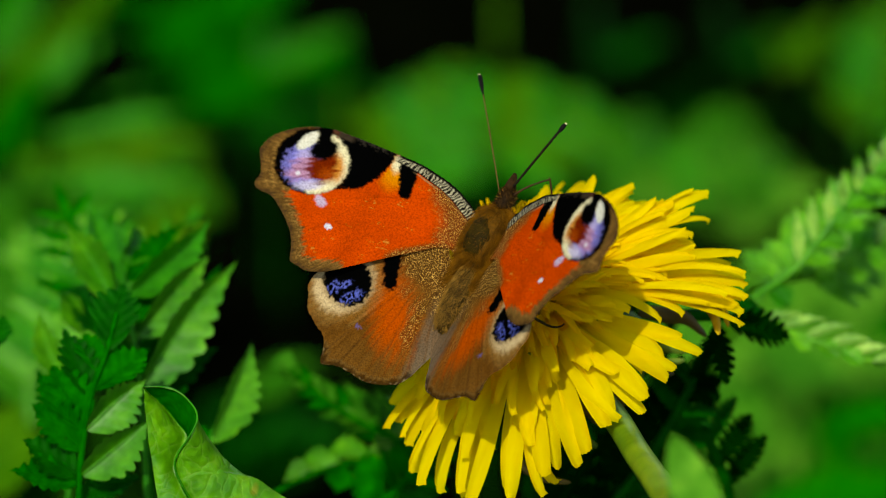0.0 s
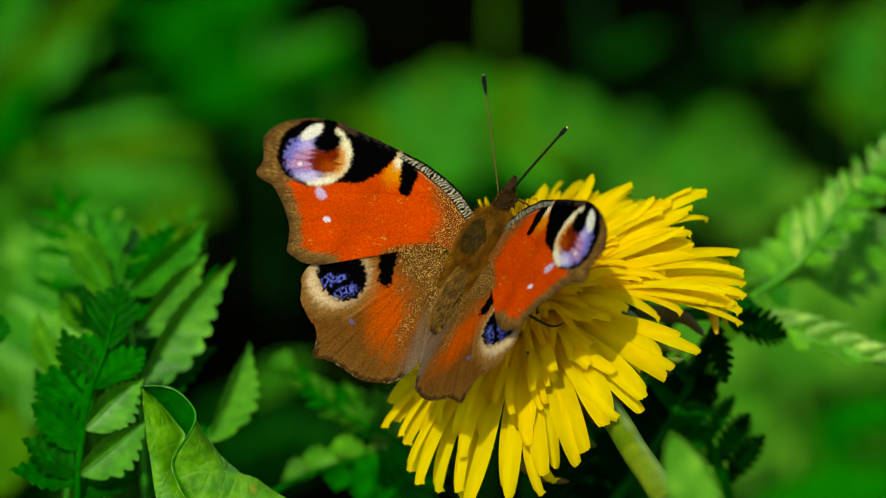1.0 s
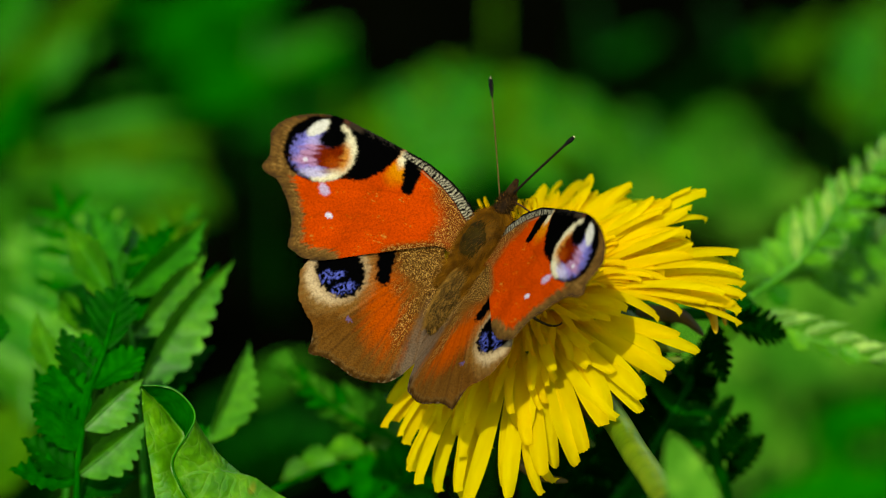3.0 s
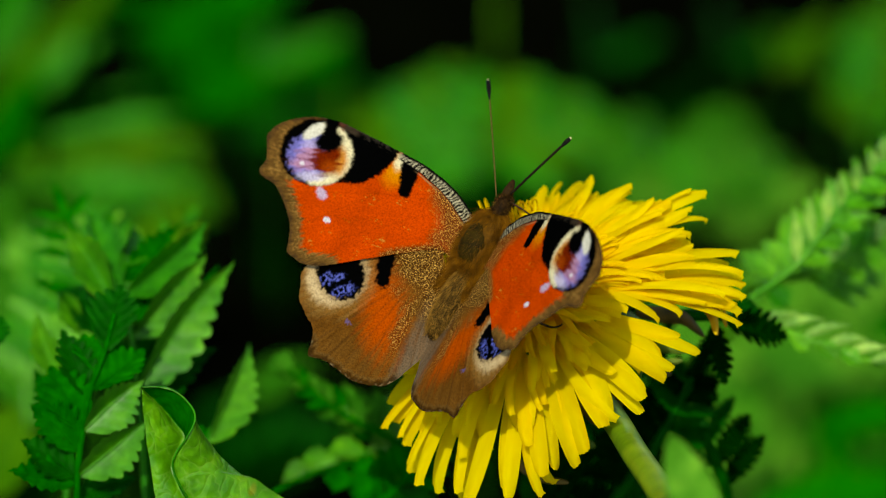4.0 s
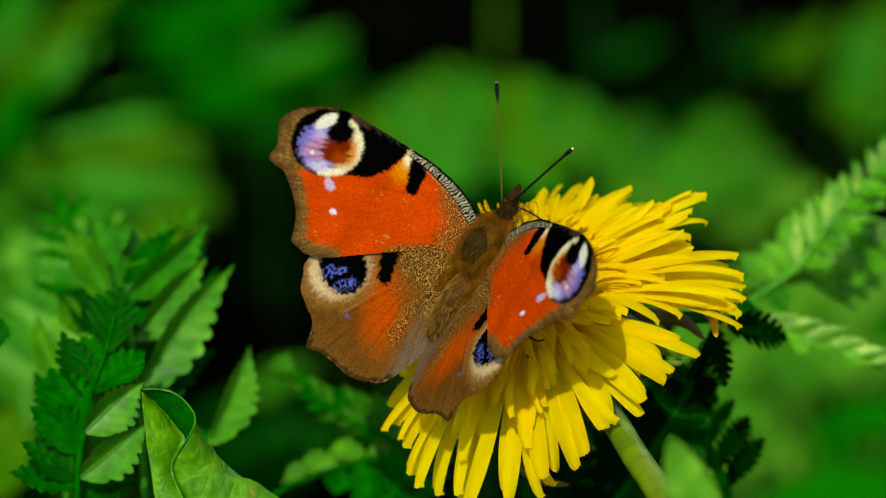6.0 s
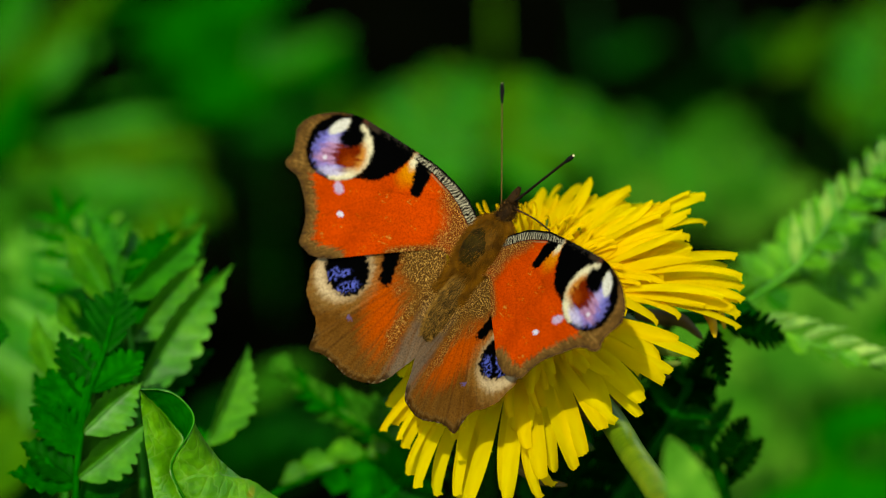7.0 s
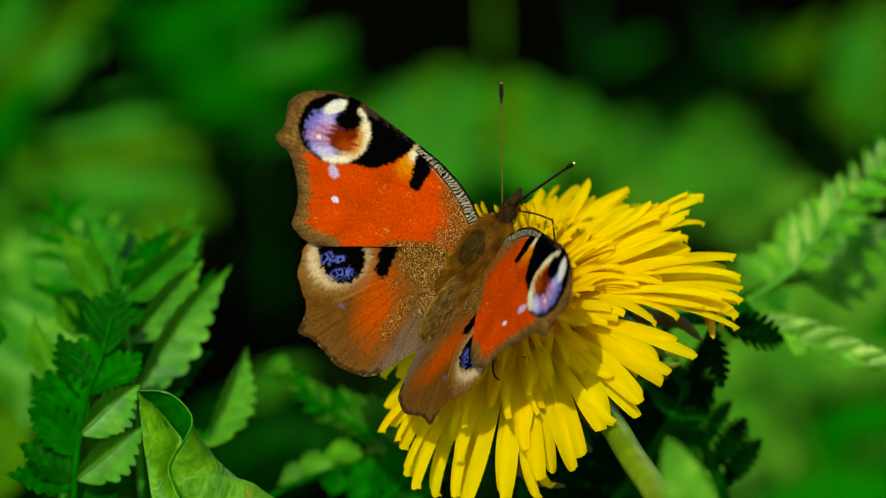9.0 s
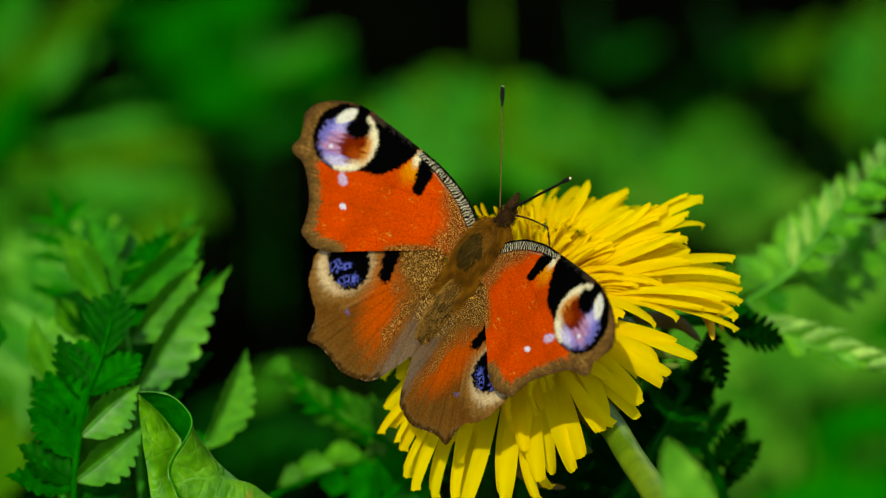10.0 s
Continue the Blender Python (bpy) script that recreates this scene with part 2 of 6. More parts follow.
def floret_mesh(name, length, width, bend, rng, mat=None):
    """A channelled strap along +x whose end arches down to five small teeth; upper side +z."""
    n, m = 17, 7
    twist, sway, curl = rng.uniform(-0.45, 0.45), rng.uniform(-0.0016, 0.0016), rng.uniform(0.15, 0.9)
    v = []
    x = z = 0.0
    for i in range(n):
        s = i / (n - 1)
        lean = bend * s * 0.9 + curl * max(0.0, s - 0.6) ** 1.3 * 3
        if i:
            x += math.cos(lean) * length / (n - 1)
            z -= math.sin(lean) * length / (n - 1)
        w = width * (0.40 + 0.60 * min(1.0, s * 1.5) ** 0.9) * (1 - 0.42 * max(0.0, (s - 0.72) / 0.28) ** 2.0)
        for j in range(m):
            c = j / (m - 1) * 2 - 1
            back = ((0.00016 if j % 2 else 0.0) + c * c * 0.0007) if i == n - 1 else 0.0
            arch = 0.42 * (1 - s) - 0.55 * max(0.0, s - 0.3)
            h = (abs(c) ** 1.7 - 0.35) * w * arch + c * w * 0.5 * math.sin(twist * s)
            v.append((x - back, c * w / 2 * math.cos(twist * s) + sway * math.sin(s * 2.6) * s, z + h))
    return mesh_of(name, v, grid_faces(n, m), mat or PETAL)


def style_mesh(rng):
    """A thread that forks into two curled ends, along +x."""
    length = rng.uniform(0.006, 0.0085)
    sway = rng.uniform(-0.0012, 0.0012)
    stalk = [Vector((length * s, sway * s * s, 0)) for s in (0, 0.25, 0.5, 0.75, 1)]
    sets = [tube(stalk, [0.00016] * 5, 5)]
    for g in (1, -1):
        r = rng.uniform(0.0006, 0.0009)
        arc = [stalk[-1] + Vector((math.sin(a) * r * 1.3, 0, g * r * (1 - math.cos(a)))) for a in (0, 0.6, 1.2, 1.9, 2.6, 3.4, 4.2)]
        sets.append(tube(arc, [0.00015 - 0.00001 * i for i in range(7)], 5))
    return mesh_of("style", *joined(*sets), PETAL_RICH)


def build_dandelion():
    rng = random.Random(7)
    axis = VIEW @ FLOWER_AXIS.normalized()
    base = at(*FLOWER_BASE)
    side = (VIEW @ Vector((0.88, 0.48, 0))).normalized()
    side = (side - axis * side.dot(axis)).normalized()
    turn = Matrix((side, axis.cross(side), axis)).transposed().to_4x4()
    foot = base - axis * 0.012
    root = Vector((foot.x + 0.035, foot.y + 0.02, -0.004))
    flower = new("dandelion")
    flower.location = root
    inv = Matrix.Translation(-root)
    tagged(flower, "open yellow dandelion on a pale green stem", "flower")

    # stem
    pts = spline([root, root + Vector((0.002, -0.004, 0.10)), far(35.8, -47.2, 60), far(28.2, -32.2, 26), far(24.2, -26.0, 10), far(21.2, -21.2, -3), foot - axis * 0.004, foot + axis * 0.003], 60)
    v, f = tube([p - root for p in pts], [0.0019 - 0.0003 * i / 59 for i in range(60)], 14)
    child("stem", mesh_of("stem", v, f, STEM), flower, "pale green hollow flower stem")

    # receptacle and bracts
    frame_m = inv @ Matrix.Translation(base) @ turn
    prof = [(-0.0125, 0.0022), (-0.011, 0.0048), (-0.007, 0.0066), (-0.002, 0.0068), (0.001, 0.0055), (0.0025, 0.002)]
    v, f = tube([(0, 0, z) for z, r in prof], [r for z, r in prof], 20)
    child("receptacle", mesh_of("receptacle", v, f, BRACT), flower, "green cup under the florets", frame_m)
    for k in range(26):
        a = 2 * math.pi * k / 26 + rng.uniform(-0.08, 0.08)
        back = k % 2
        n = 8
        length = rng.uniform(0.013, 0.017)
        row = []
        for i in range(n):
            s = i / (n - 1)
            if back:
                r = 0.0068 + 0.004 * math.sin(s * 2.6)
                z = -0.009 - 0.009 * s * s
            else:
                r = 0.0070 + 0.004 * s * s
                z = -0.011 + length * s
            w = (0.0011 if back else 0.0017) * (1 - s) ** 0.6 + 0.0002
            for c in (-1, 0, 1):
                row.append((r + (0.0003 if c == 0 else 0), c * w, z))
        me = mesh_of("bract", row, grid_faces(n, 3), BRACT_RED if back and rng.random() < 0.3 else BRACT)
        child("bract", me, flower, "", frame_m @ Matrix.Rotation(a, 4, "Z"))

    # florets: outer whorls long and arching, inner ones shorter and upright
    shapes = {}
    kinds = [(0.0023, (0.1, 0.25, 0.4, 0.6)), (0.0021, (0.1, 0.2, 0.35, 0.5)), (0.0020, (0.1, 0.2, 0.3, 0.45)), (0.0017, (0.0, 0.15, 0.3, 0.5)), (0.0015, (0.1, 0.25, 0.4, 0.6)), (0.0012, (0.1, 0.3, 0.5, 0.7))]
    for whorl, (width, bends) in enumerate(kinds):
        shapes[whorl] = [floret_mesh("floret", 0.019, width * rng.uniform(0.88, 1.15), b, rng, PETAL_RICH if whorl > 3 else PETAL) for b in bends for _ in range(4)]
    plan = [(0, 42, 0.0058, (-4, 4), 1.0), (1, 38, 0.0054, (3, 12), 0.84), (2, 40, 0.0048, (9, 20), 0.72), (3, 62, 0.0046, (13, 24), 0.74), (4, 70, 0.0042, (19, 34), 0.64), (5, 190, 0.0042, (26, 76), 0.50)]
    # how the head hangs round its axis: degrees, rise above its plane, length of the straps
    hang = ((0, 1, 21.2), (9, 0, 19.8), (18, -2, 18.8), (27, -7, 18.0), (44, -11, 17.0), (58, -10, 16.8), (75, -11, 16.0), (98, -12, 15.6), (120, -13, 16.2), (165, -8, 17), (182, -2, 17), (189, 0, 18.3), (198, 0, 20.2), (206, -1, 22.4), (215, -3, 24.0),
            (224, -1, 24.4), (232, -2, 23.6), (240, -6, 22.2), (247, -4, 20.4), (256, 3, 18.6), (267, 8, 18.0), (276, 8, 17.4), (284, 9, 17.0), (301, 11, 16.8), (312, 4, 17.8), (320, -3, 19.5), (328, -2, 22.0), (336, 0, 23), (345, -1, 23.2), (352, 0, 22), (360, 2, 21.5))
    turns, rises, reaches = zip(*hang)
    fuzz = []
    uneven = random.Random(21)
    for whorl, count, ring, (low, high), share in plan:
        for i in range(count):
            a = 2 * math.pi * (i + 0.5 * whorl) / count + rng.uniform(-0.07, 0.07)
            deg = math.degrees(a) % 360
            if 311 < deg < 323 and rng.random() < (0.85, 0.9, 0.9, 0.8, 0.3, 0.0)[whorl]:
                continue
            if 284 < deg <= 311 and rng.random() < (0.6, 0.85, 0.9, 0.8, 0.4, 0.0)[whorl]:
                continue
            if 225 < deg < 335 and whorl in (1, 2, 3) and rng.random() < (0, 0.5, 0.75, 0.75)[whorl]:
                continue
            e = radians(rng.uniform(low, high) * (1 - 0.65 * math.exp(-((deg - 58) / 42) ** 2)) + np.interp(deg, turns, rises) * (1, 0.95, 0.9, 0.75, 0.6, 0.3)[whorl])
            if whorl < 3 and (deg > 328 or deg < 40):
                e += radians(rng.uniform(-5, 7))
            elif whorl < 2:
                e += radians(uneven.uniform(-7, 6))
            r = ring * (rng.random() ** 0.5 if whorl == 5 else rng.uniform(0.9, 1.1))
            stretch = np.interp(deg, turns, reaches) / 19 * share * (rng.uniform(0.86, 1.02) if deg > 328 or deg < 40 else rng.uniform(0.93, 1.04))
            m = Matrix.Rotation(a, 4, "Z") @ Matrix.Translation((r, 0, rng.uniform(0, 0.0012))) @ Matrix.Rotation(-e, 4, "Y") @ Matrix.Rotation(radians(rng.uniform(-26, 26)), 4, "X")
            m = m @ Matrix.Rotation(radians(rng.uniform(-9, 9) if deg > 328 or deg < 40 else rng.uniform(-5, 5)), 4, "Z") @ Matrix.Diagonal((stretch, rng.uniform(0.85, 1.12) * (0.78 if deg < 160 or deg > 330 else 0.9 if 282 < deg < 312 else 0.86 if 225 < deg < 282 else 0.9), 1, 1))
            if whorl == 5:
                fuzz.append((rng.choice(shapes[whorl]), m))
            else:
                drooping = shapes[whorl][8:] if 316 < deg < 356 else shapes[whorl]
                child("floret", rng.choice(drooping), flower, "", frame_m @ m)
    core = joined(*[([m @ p.co for p in me.vertices], [tuple(q.vertices) for q in me.polygons]) for me, m in fuzz])
    tagged(child("floret_mass", mesh_of("floret_mass", *core, PETAL_RICH), flower, "short deep yellow florets crowding the middle", frame_m), kind="stuff")
    for deg in (229, 238, 247, 255, 264, 273, 282, 184, 188, 192, 196, 200, 205, 211, 219, 325, 329, 333, 337, 341, 346):
        a, e = radians(deg + rng.uniform(-1.5, 1.5)), radians(np.interp(deg, turns, rises) + rng.uniform(-6, 3))
        m = Matrix.Rotation(a, 4, "Z") @ Matrix.Translation((0.0058, 0, 0)) @ Matrix.Rotation(-e, 4, "Y") @ Matrix.Rotation(radians(rng.uniform(-16, 16)), 4, "X")
        child("floret", rng.choice(shapes[0]), flower, "", frame_m @ m @ Matrix.Diagonal((np.interp(deg, turns, reaches) / 19 * rng.uniform(0.95, 1.06), 1, 1, 1)))
    # the dense far side of the head
    for i in range(44):
        deg = rng.uniform(32, 112)
        a, e = radians(deg), radians(np.interp(deg, turns, rises) * 0.9 + rng.uniform(-2, 15))
        m = Matrix.Rotation(a, 4, "Z") @ Matrix.Translation((rng.uniform(0.003, 0.0055), 0, 0.0008)) @ Matrix.Rotation(-e, 4, "Y") @ Matrix.Rotation(radians(rng.uniform(-20, 20)), 4, "X")
        child("floret", rng.choice(shapes[4]), flower, "", frame_m @ m @ Matrix.Diagonal((np.interp(deg, turns, reaches) / 19 * rng.uniform(0.6, 0.85), 0.9, 1, 1)))
    for i in range(14):
        a = rng.uniform(0.2, 1.9)
        m = Matrix.Rotation(a, 4, "Z") @ Matrix.Translation((rng.uniform(0.003, 0.0055), 0, 0.002)) @ Matrix.Rotation(-radians(rng.uniform(30, 75)), 4, "Y")
        child("style", style_mesh(rng), flower, "", frame_m @ m)
    for k in range(26):
        deg = (326 + 4.2 * k) % 360
        a, e = radians(deg + rng.uniform(-3, 3)), radians(np.interp(deg, turns, rises) + rng.uniform(-9, 14))
        m = Matrix.Rotation(a, 4, "Z") @ Matrix.Translation((0.0056, 0, 0.0004)) @ Matrix.Rotation(-e, 4, "Y") @ Matrix.Rotation(radians(rng.uniform(-25, 25)), 4, "X")
        child("floret", rng.choice(shapes[1][6:]), flower, "", frame_m @ m @ Matrix.Diagonal((np.interp(deg, turns, reaches) / 19 * rng.uniform(0.72, 1.0), 0.6, 1, 1)))
    for deg, share in ((286, 0.98), (292, 1.0), (297, 0.70), (299, 1.0), (304, 0.86), (309, 1.10)):
        e = radians(np.interp(deg, turns, rises) + rng.uniform(-3, 3))
        m = Matrix.Rotation(radians(deg), 4, "Z") @ Matrix.Translation((0.0056, 0, 0.0004)) @ Matrix.Rotation(-e, 4, "Y") @ Matrix.Rotation(radians(rng.uniform(-14, 14)), 4, "X")
        child("floret", rng.choice(shapes[0][10:]), flower, "", frame_m @ m @ Matrix.Diagonal((np.interp(deg, turns, reaches) / 19 * share, 0.88, 1, 1)))
    # a dense back: florets of all lengths
    for k in range(44):
        deg = rng.uniform(-12, 95) % 360
        e = radians(np.interp(deg, turns, rises) * 0.8 + rng.uniform(2, 20))
        m = Matrix.Rotation(radians(deg), 4, "Z") @ Matrix.Translation((rng.uniform(0.004, 0.006), 0, 0.0006)) @ Matrix.Rotation(-e, 4, "Y") @ Matrix.Rotation(radians(rng.uniform(-20, 20)), 4, "X")
        child("floret", rng.choice(shapes[2]), flower, "", frame_m @ m @ Matrix.Diagonal((np.interp(deg, turns, reaches) / 19 * rng.uniform(0.60, 0.84), 0.75, 1, 1)))
    # shorter florets overlapping like shingles over the far side
    for k in range(84):
        deg = uneven.uniform(-16, 84) % 360
        share = uneven.uniform(0.42, 0.82 if deg < 45 or deg > 300 else 0.66)
        e = radians(np.interp(deg, turns, rises) * 0.8 + 26 - 22 * share + uneven.uniform(-5, 7))
        m = Matrix.Rotation(radians(deg), 4, "Z") @ Matrix.Translation((0.0052, 0, 0.0012)) @ Matrix.Rotation(-e, 4, "Y") @ Matrix.Rotation(radians(uneven.uniform(-18, 18)), 4, "X")
        child("floret", uneven.choice(shapes[1]), flower, "", frame_m @ m @ Matrix.Diagonal((np.interp(deg, turns, reaches) / 19 * share, 0.95, 1, 1)))
    # a few withered outer florets hanging behind the head
    for name, label, way, width, mat in (
        ("withered_floret", "browned outer floret hanging below the head", (far(29.7, -4.1, -9), far(32.4, -5.9, -9), far(33.9, -8.2, -8), far(34.5, -11.0, -6)), 2, WITHERED),
        ("withered_floret", "", (far(31.1, -4.1, -11), far(33.6, -5.7, -11), far(35.1, -7.7, -10), far(35.7, -10.0, -9)), 1.4, WITHERED),
        ("bract", "", (far(22.2, -9.1, -12), far(25.8, -11.5, -12), far(29.0, -12.6, -11), far(32.0, -13.0, -10)), 2.2, BRACT),
        ("bract", "", (far(20.8, -10.2, -13), far(23.3, -13.5, -12), far(26.9, -14.6, -11), far(30.2, -14.2, -10)), 2, BRACT),
        ("bract", "reddish brown curled bract", (far(22.9, -13.0, -14), far(25.4, -14.8, -13), far(27.2, -15.9, -12), far(28.9, -15.9, -12)), 1.6, BRACT_RED),
        ("bract", "", (far(24.4, -8.0, -16), far(27.6, -8.5, -16), far(30.4, -9.0, -15), far(32.9, -11.2, -14)), 2.2, BRACT_RED),
        ("bract", "", (far(7.2, -25.2, -14), far(10.8, -28.2, -12), far(13.3, -29.3, -11), far(15.8, -29.7, -10)), 1.5, BRACT_RED),
        ("bract", "", (far(14.3, -20.9, -16), far(16.1, -23.0, -15), far(17.9, -24.5, -14), far(19.2, -25.2, -13)), 1.8, BRACT),
    ):
        pts, rows = spline(way, 14), []
        for i, p in enumerate(pts):
            d = (pts[min(i + 1, 13)] - pts[max(i - 1, 0)]).normalized()
            out = d.cross(TOWARD).normalized()
            w = width * MM * (0.6 + 0.4 * math.sin(math.pi * min(1, i / 10))) * (1 - 0.75 * max(0, (i - 9) / 4) ** 2)
            for c in (-1, -0.5, 0, 0.5, 1):
                rows.append(p - root + out * (c * w / 2) - TOWARD * (c * c * w * 0.35))
        child(name, mesh_of(name, rows, grid_faces(14, 5), mat), flower, label)
    return flower


build_dandelion()


# ---- leaves ----
def broad_leaf(label, base, tip, width, mat, normal, droop=0.15, fold=0.2, name="broad_leaf", wave=0.06, group="meadow leaves", stalk=True):
    """A plain leaf with a midrib, along a bent line from base to tip; a stalk leads to the soil."""
    base, tip = Vector(base), Vector(tip)
    leaf = new(name)
    leaf.location = base
    d = tip - base
    length = d.length
    d.normalize()
    up = Vector(normal)
    up = (up - d * up.dot(d)).normalized()
    out = d.cross(up)
    n, m = 22, 9
    v = []
    for i in range(n):
        s = i / (n - 1)
        w = width * (math.sin(math.pi * s ** 0.8) ** 0.75 + 0.02)
        for j in range(m):
            c = j / (m - 1) * 2 - 1
            h = -droop * length * (s * s - s) * 2 + abs(c) * w * fold + wave * width * math.sin(9 * s + 3 * c) * abs(c)
            v.append(d * (s * length) + out * (c * w) + up * h)
    child("blade", mesh_of("blade", v, grid_faces(n, m), mat), leaf)
    pts = [d * (length * i / 19) + up * (-droop * length * ((i / 19) ** 2 - i / 19) * 2 - 0.0002) for i in range(20)]
    tv, tf = tube(pts, [0.014 * width * (21 - i) / 5 + 0.0001 for i in range(20)], 6)
    child("midrib", mesh_of("midrib", tv, tf, LEAF_LIGHT), leaf)
    if stalk:
        ground = Vector((d.x * -0.02, 0.03, -base.z - 0.003))
        tv, tf = tube(bezier([ground, ground * 0.4 + Vector((0, 0, 0.0)), Vector((0, 0, 0))], 10), [0.0010] * 10, 6)
        child("stalk", mesh_of("stalk", tv, tf, LEAF_SHADE), leaf)
    return tagged(leaf, label, "leaf", group)


def blade_mesh(name, base, tip, normal, width, teeth, mat, fold, droop, depth=0.5, origin=None):
    """A toothed lance-shaped blade from base to tip, folded along its midrib."""
    base, tip = Vector(base), Vector(tip)
    d = tip - base
    length = d.length
    d.normalize()
    up = Vector(normal)
    up = (up - d * up.dot(d)).normalized()
    out = d.cross(up)
    n = teeth * 5 + 1
    v = []
    for i in range(n):
        s = i / (n - 1)
        env = math.sin(math.pi * min(1.0, 0.10 + 0.90 * s)) ** 0.75 * (1.1 - 0.35 * s)
        lobe = abs(math.sin(math.pi * i / 5)) ** 0.6
        w = width * max(0.02, env) * (1 - depth * (1 - lobe))
        for c in (-1, -0.55, 0, 0.55, 1):
            x = s * length + abs(c) * w * 0.7
            h = abs(c) * w * fold - droop * length * s * s + (0.14 * width * math.cos(2 * math.pi * i / 5) if abs(c) == 0.55 else 0)
            v.append(base - origin + d * x + out * (c * w) + up * h)
    return mesh_of(name, v, grid_faces(n, 5), mat)


def compound_leaf(label, rib, pairs, mats, normal, seed, width=0.17, teeth=7, fold=(0.25, 0.7), droop=(0.0, 0.2), thick=0.9, group="toothed pinnate leaves", depth=0.5, root=None, rib_veins=False):
    """A leaf with a bent rib and the leaflets whose feet and tips are given."""
    rng = random.Random(seed)
    leaf = new("pinnate_leaf")
    origin = Vector(rib[0])
    leaf.location = origin
    pts = bezier(rib, 26)
    low = Vector((pts[0].x if root is None else root, pts[0].y + 0.12, -0.003))
    pts = bezier([low, Vector((low.x, low.y, pts[0].z * 0.8)), pts[0]], 12)[:-1] + pts
    v, f = tube([p - origin for p in pts], [thick * MM * (0.55 + 0.45 * min(1, i / 14) - 0.7 * max(0, i - 14) / len(pts)) for i in range(len(pts))], 7)
    child("rib", mesh_of("rib", v, f, mats[-1]), leaf)
    for foot, tip in pairs:
        up = Vector(normal) + Vector((rng.uniform(-0.5, 0.5), rng.uniform(-0.3, 0.3), rng.uniform(-0.2, 0.4)))
        length = (Vector(tip) - Vector(foot)).length
        breadth, mat, bent, sag = length * width * rng.uniform(0.85, 1.2), rng.choice(mats), rng.uniform(*fold), rng.uniform(*droop)
        me = blade_mesh("leaflet", foot, tip, up, breadth, teeth, mat, bent, sag, depth, origin)
        blade = child("leaflet", me, leaf)
        if rib_veins:
            side = (Vector(tip) - Vector(foot))
            line = [Vector(foot) - origin + side * (0.02 + 0.9 * i / 9) for i in range(10)]
            n = (up - side.normalized() * up.dot(side.normalized())).normalized()
            line = [p + n * (0.00012 - sag * length * ((0.02 + 0.9 * i / 9) ** 2)) for i, p in enumerate(line)]
            tv, tf = tube(line, [length * (0.0055 - 0.0004 * i) for i in range(10)], 5)
            child("midrib", mesh_of("midrib", tv, tf, mats[-1]), blade)
    return tagged(leaf, label, "leaf", group)


FACING = TOWARD * 0.8 + Vector((0, 0, 0.6))


def lobed_blade(base, tip, normal, width, teeth, mat, fold, droop, bow, origin, rng, cut_depth=0.45):
    """A lance-shaped leaflet with rounded forward lobes, folded along its midrib, creased between the lobes."""
    base, tip = Vector(base), Vector(tip)
    d = tip - base
    length = d.length
    d.normalize()
    up = Vector(normal)
    up = (up - d * up.dot(d)).normalized()
    out = d.cross(up)
    steps = 7
    n = teeth * steps + 1
    across = (-1, -0.8, -0.5, -0.2, 0, 0.2, 0.5, 0.8, 1)
    size = {g: [rng.uniform(0.75, 1.2) for _ in range(teeth + 1)] for g in (-1, 1)}
    v = []
    for i in range(n):
        s = i / (n - 1)
        env = math.sin(math.pi * min(1.0, 0.08 + 0.92 * s ** 0.72)) ** 1.05 * (1.28 - 0.55 * s)
        phase = (i % steps) / steps
        lobe = math.sin(math.pi * min(1.0, phase * 0.72 + 0.28)) ** 0.7 if phase else 0.35
        for c in across:
            g = 1 if c > 0 else -1
            cut = 1 - (1 - lobe) * cut_depth * size[g][min(teeth, i // steps)] * abs(c)
            w = width * max(0.015, env) * cut
            x = s * length + abs(c) ** 1.3 * w * 0.75
            crease = (0.10 if fold < 0.8 else 0.035) * width * math.cos(2 * math.pi * phase) * abs(c) * (1 - 0.4 * abs(c))
            h = abs(c) ** 1.25 * w * fold - droop * length * s * s - crease
            v.append(base - origin + d * x + out * (c * w + bow * length * math.sin(math.pi * s)) + up * h)
    return mesh_of("leaflet", v, grid_faces(n, len(across)), mat)


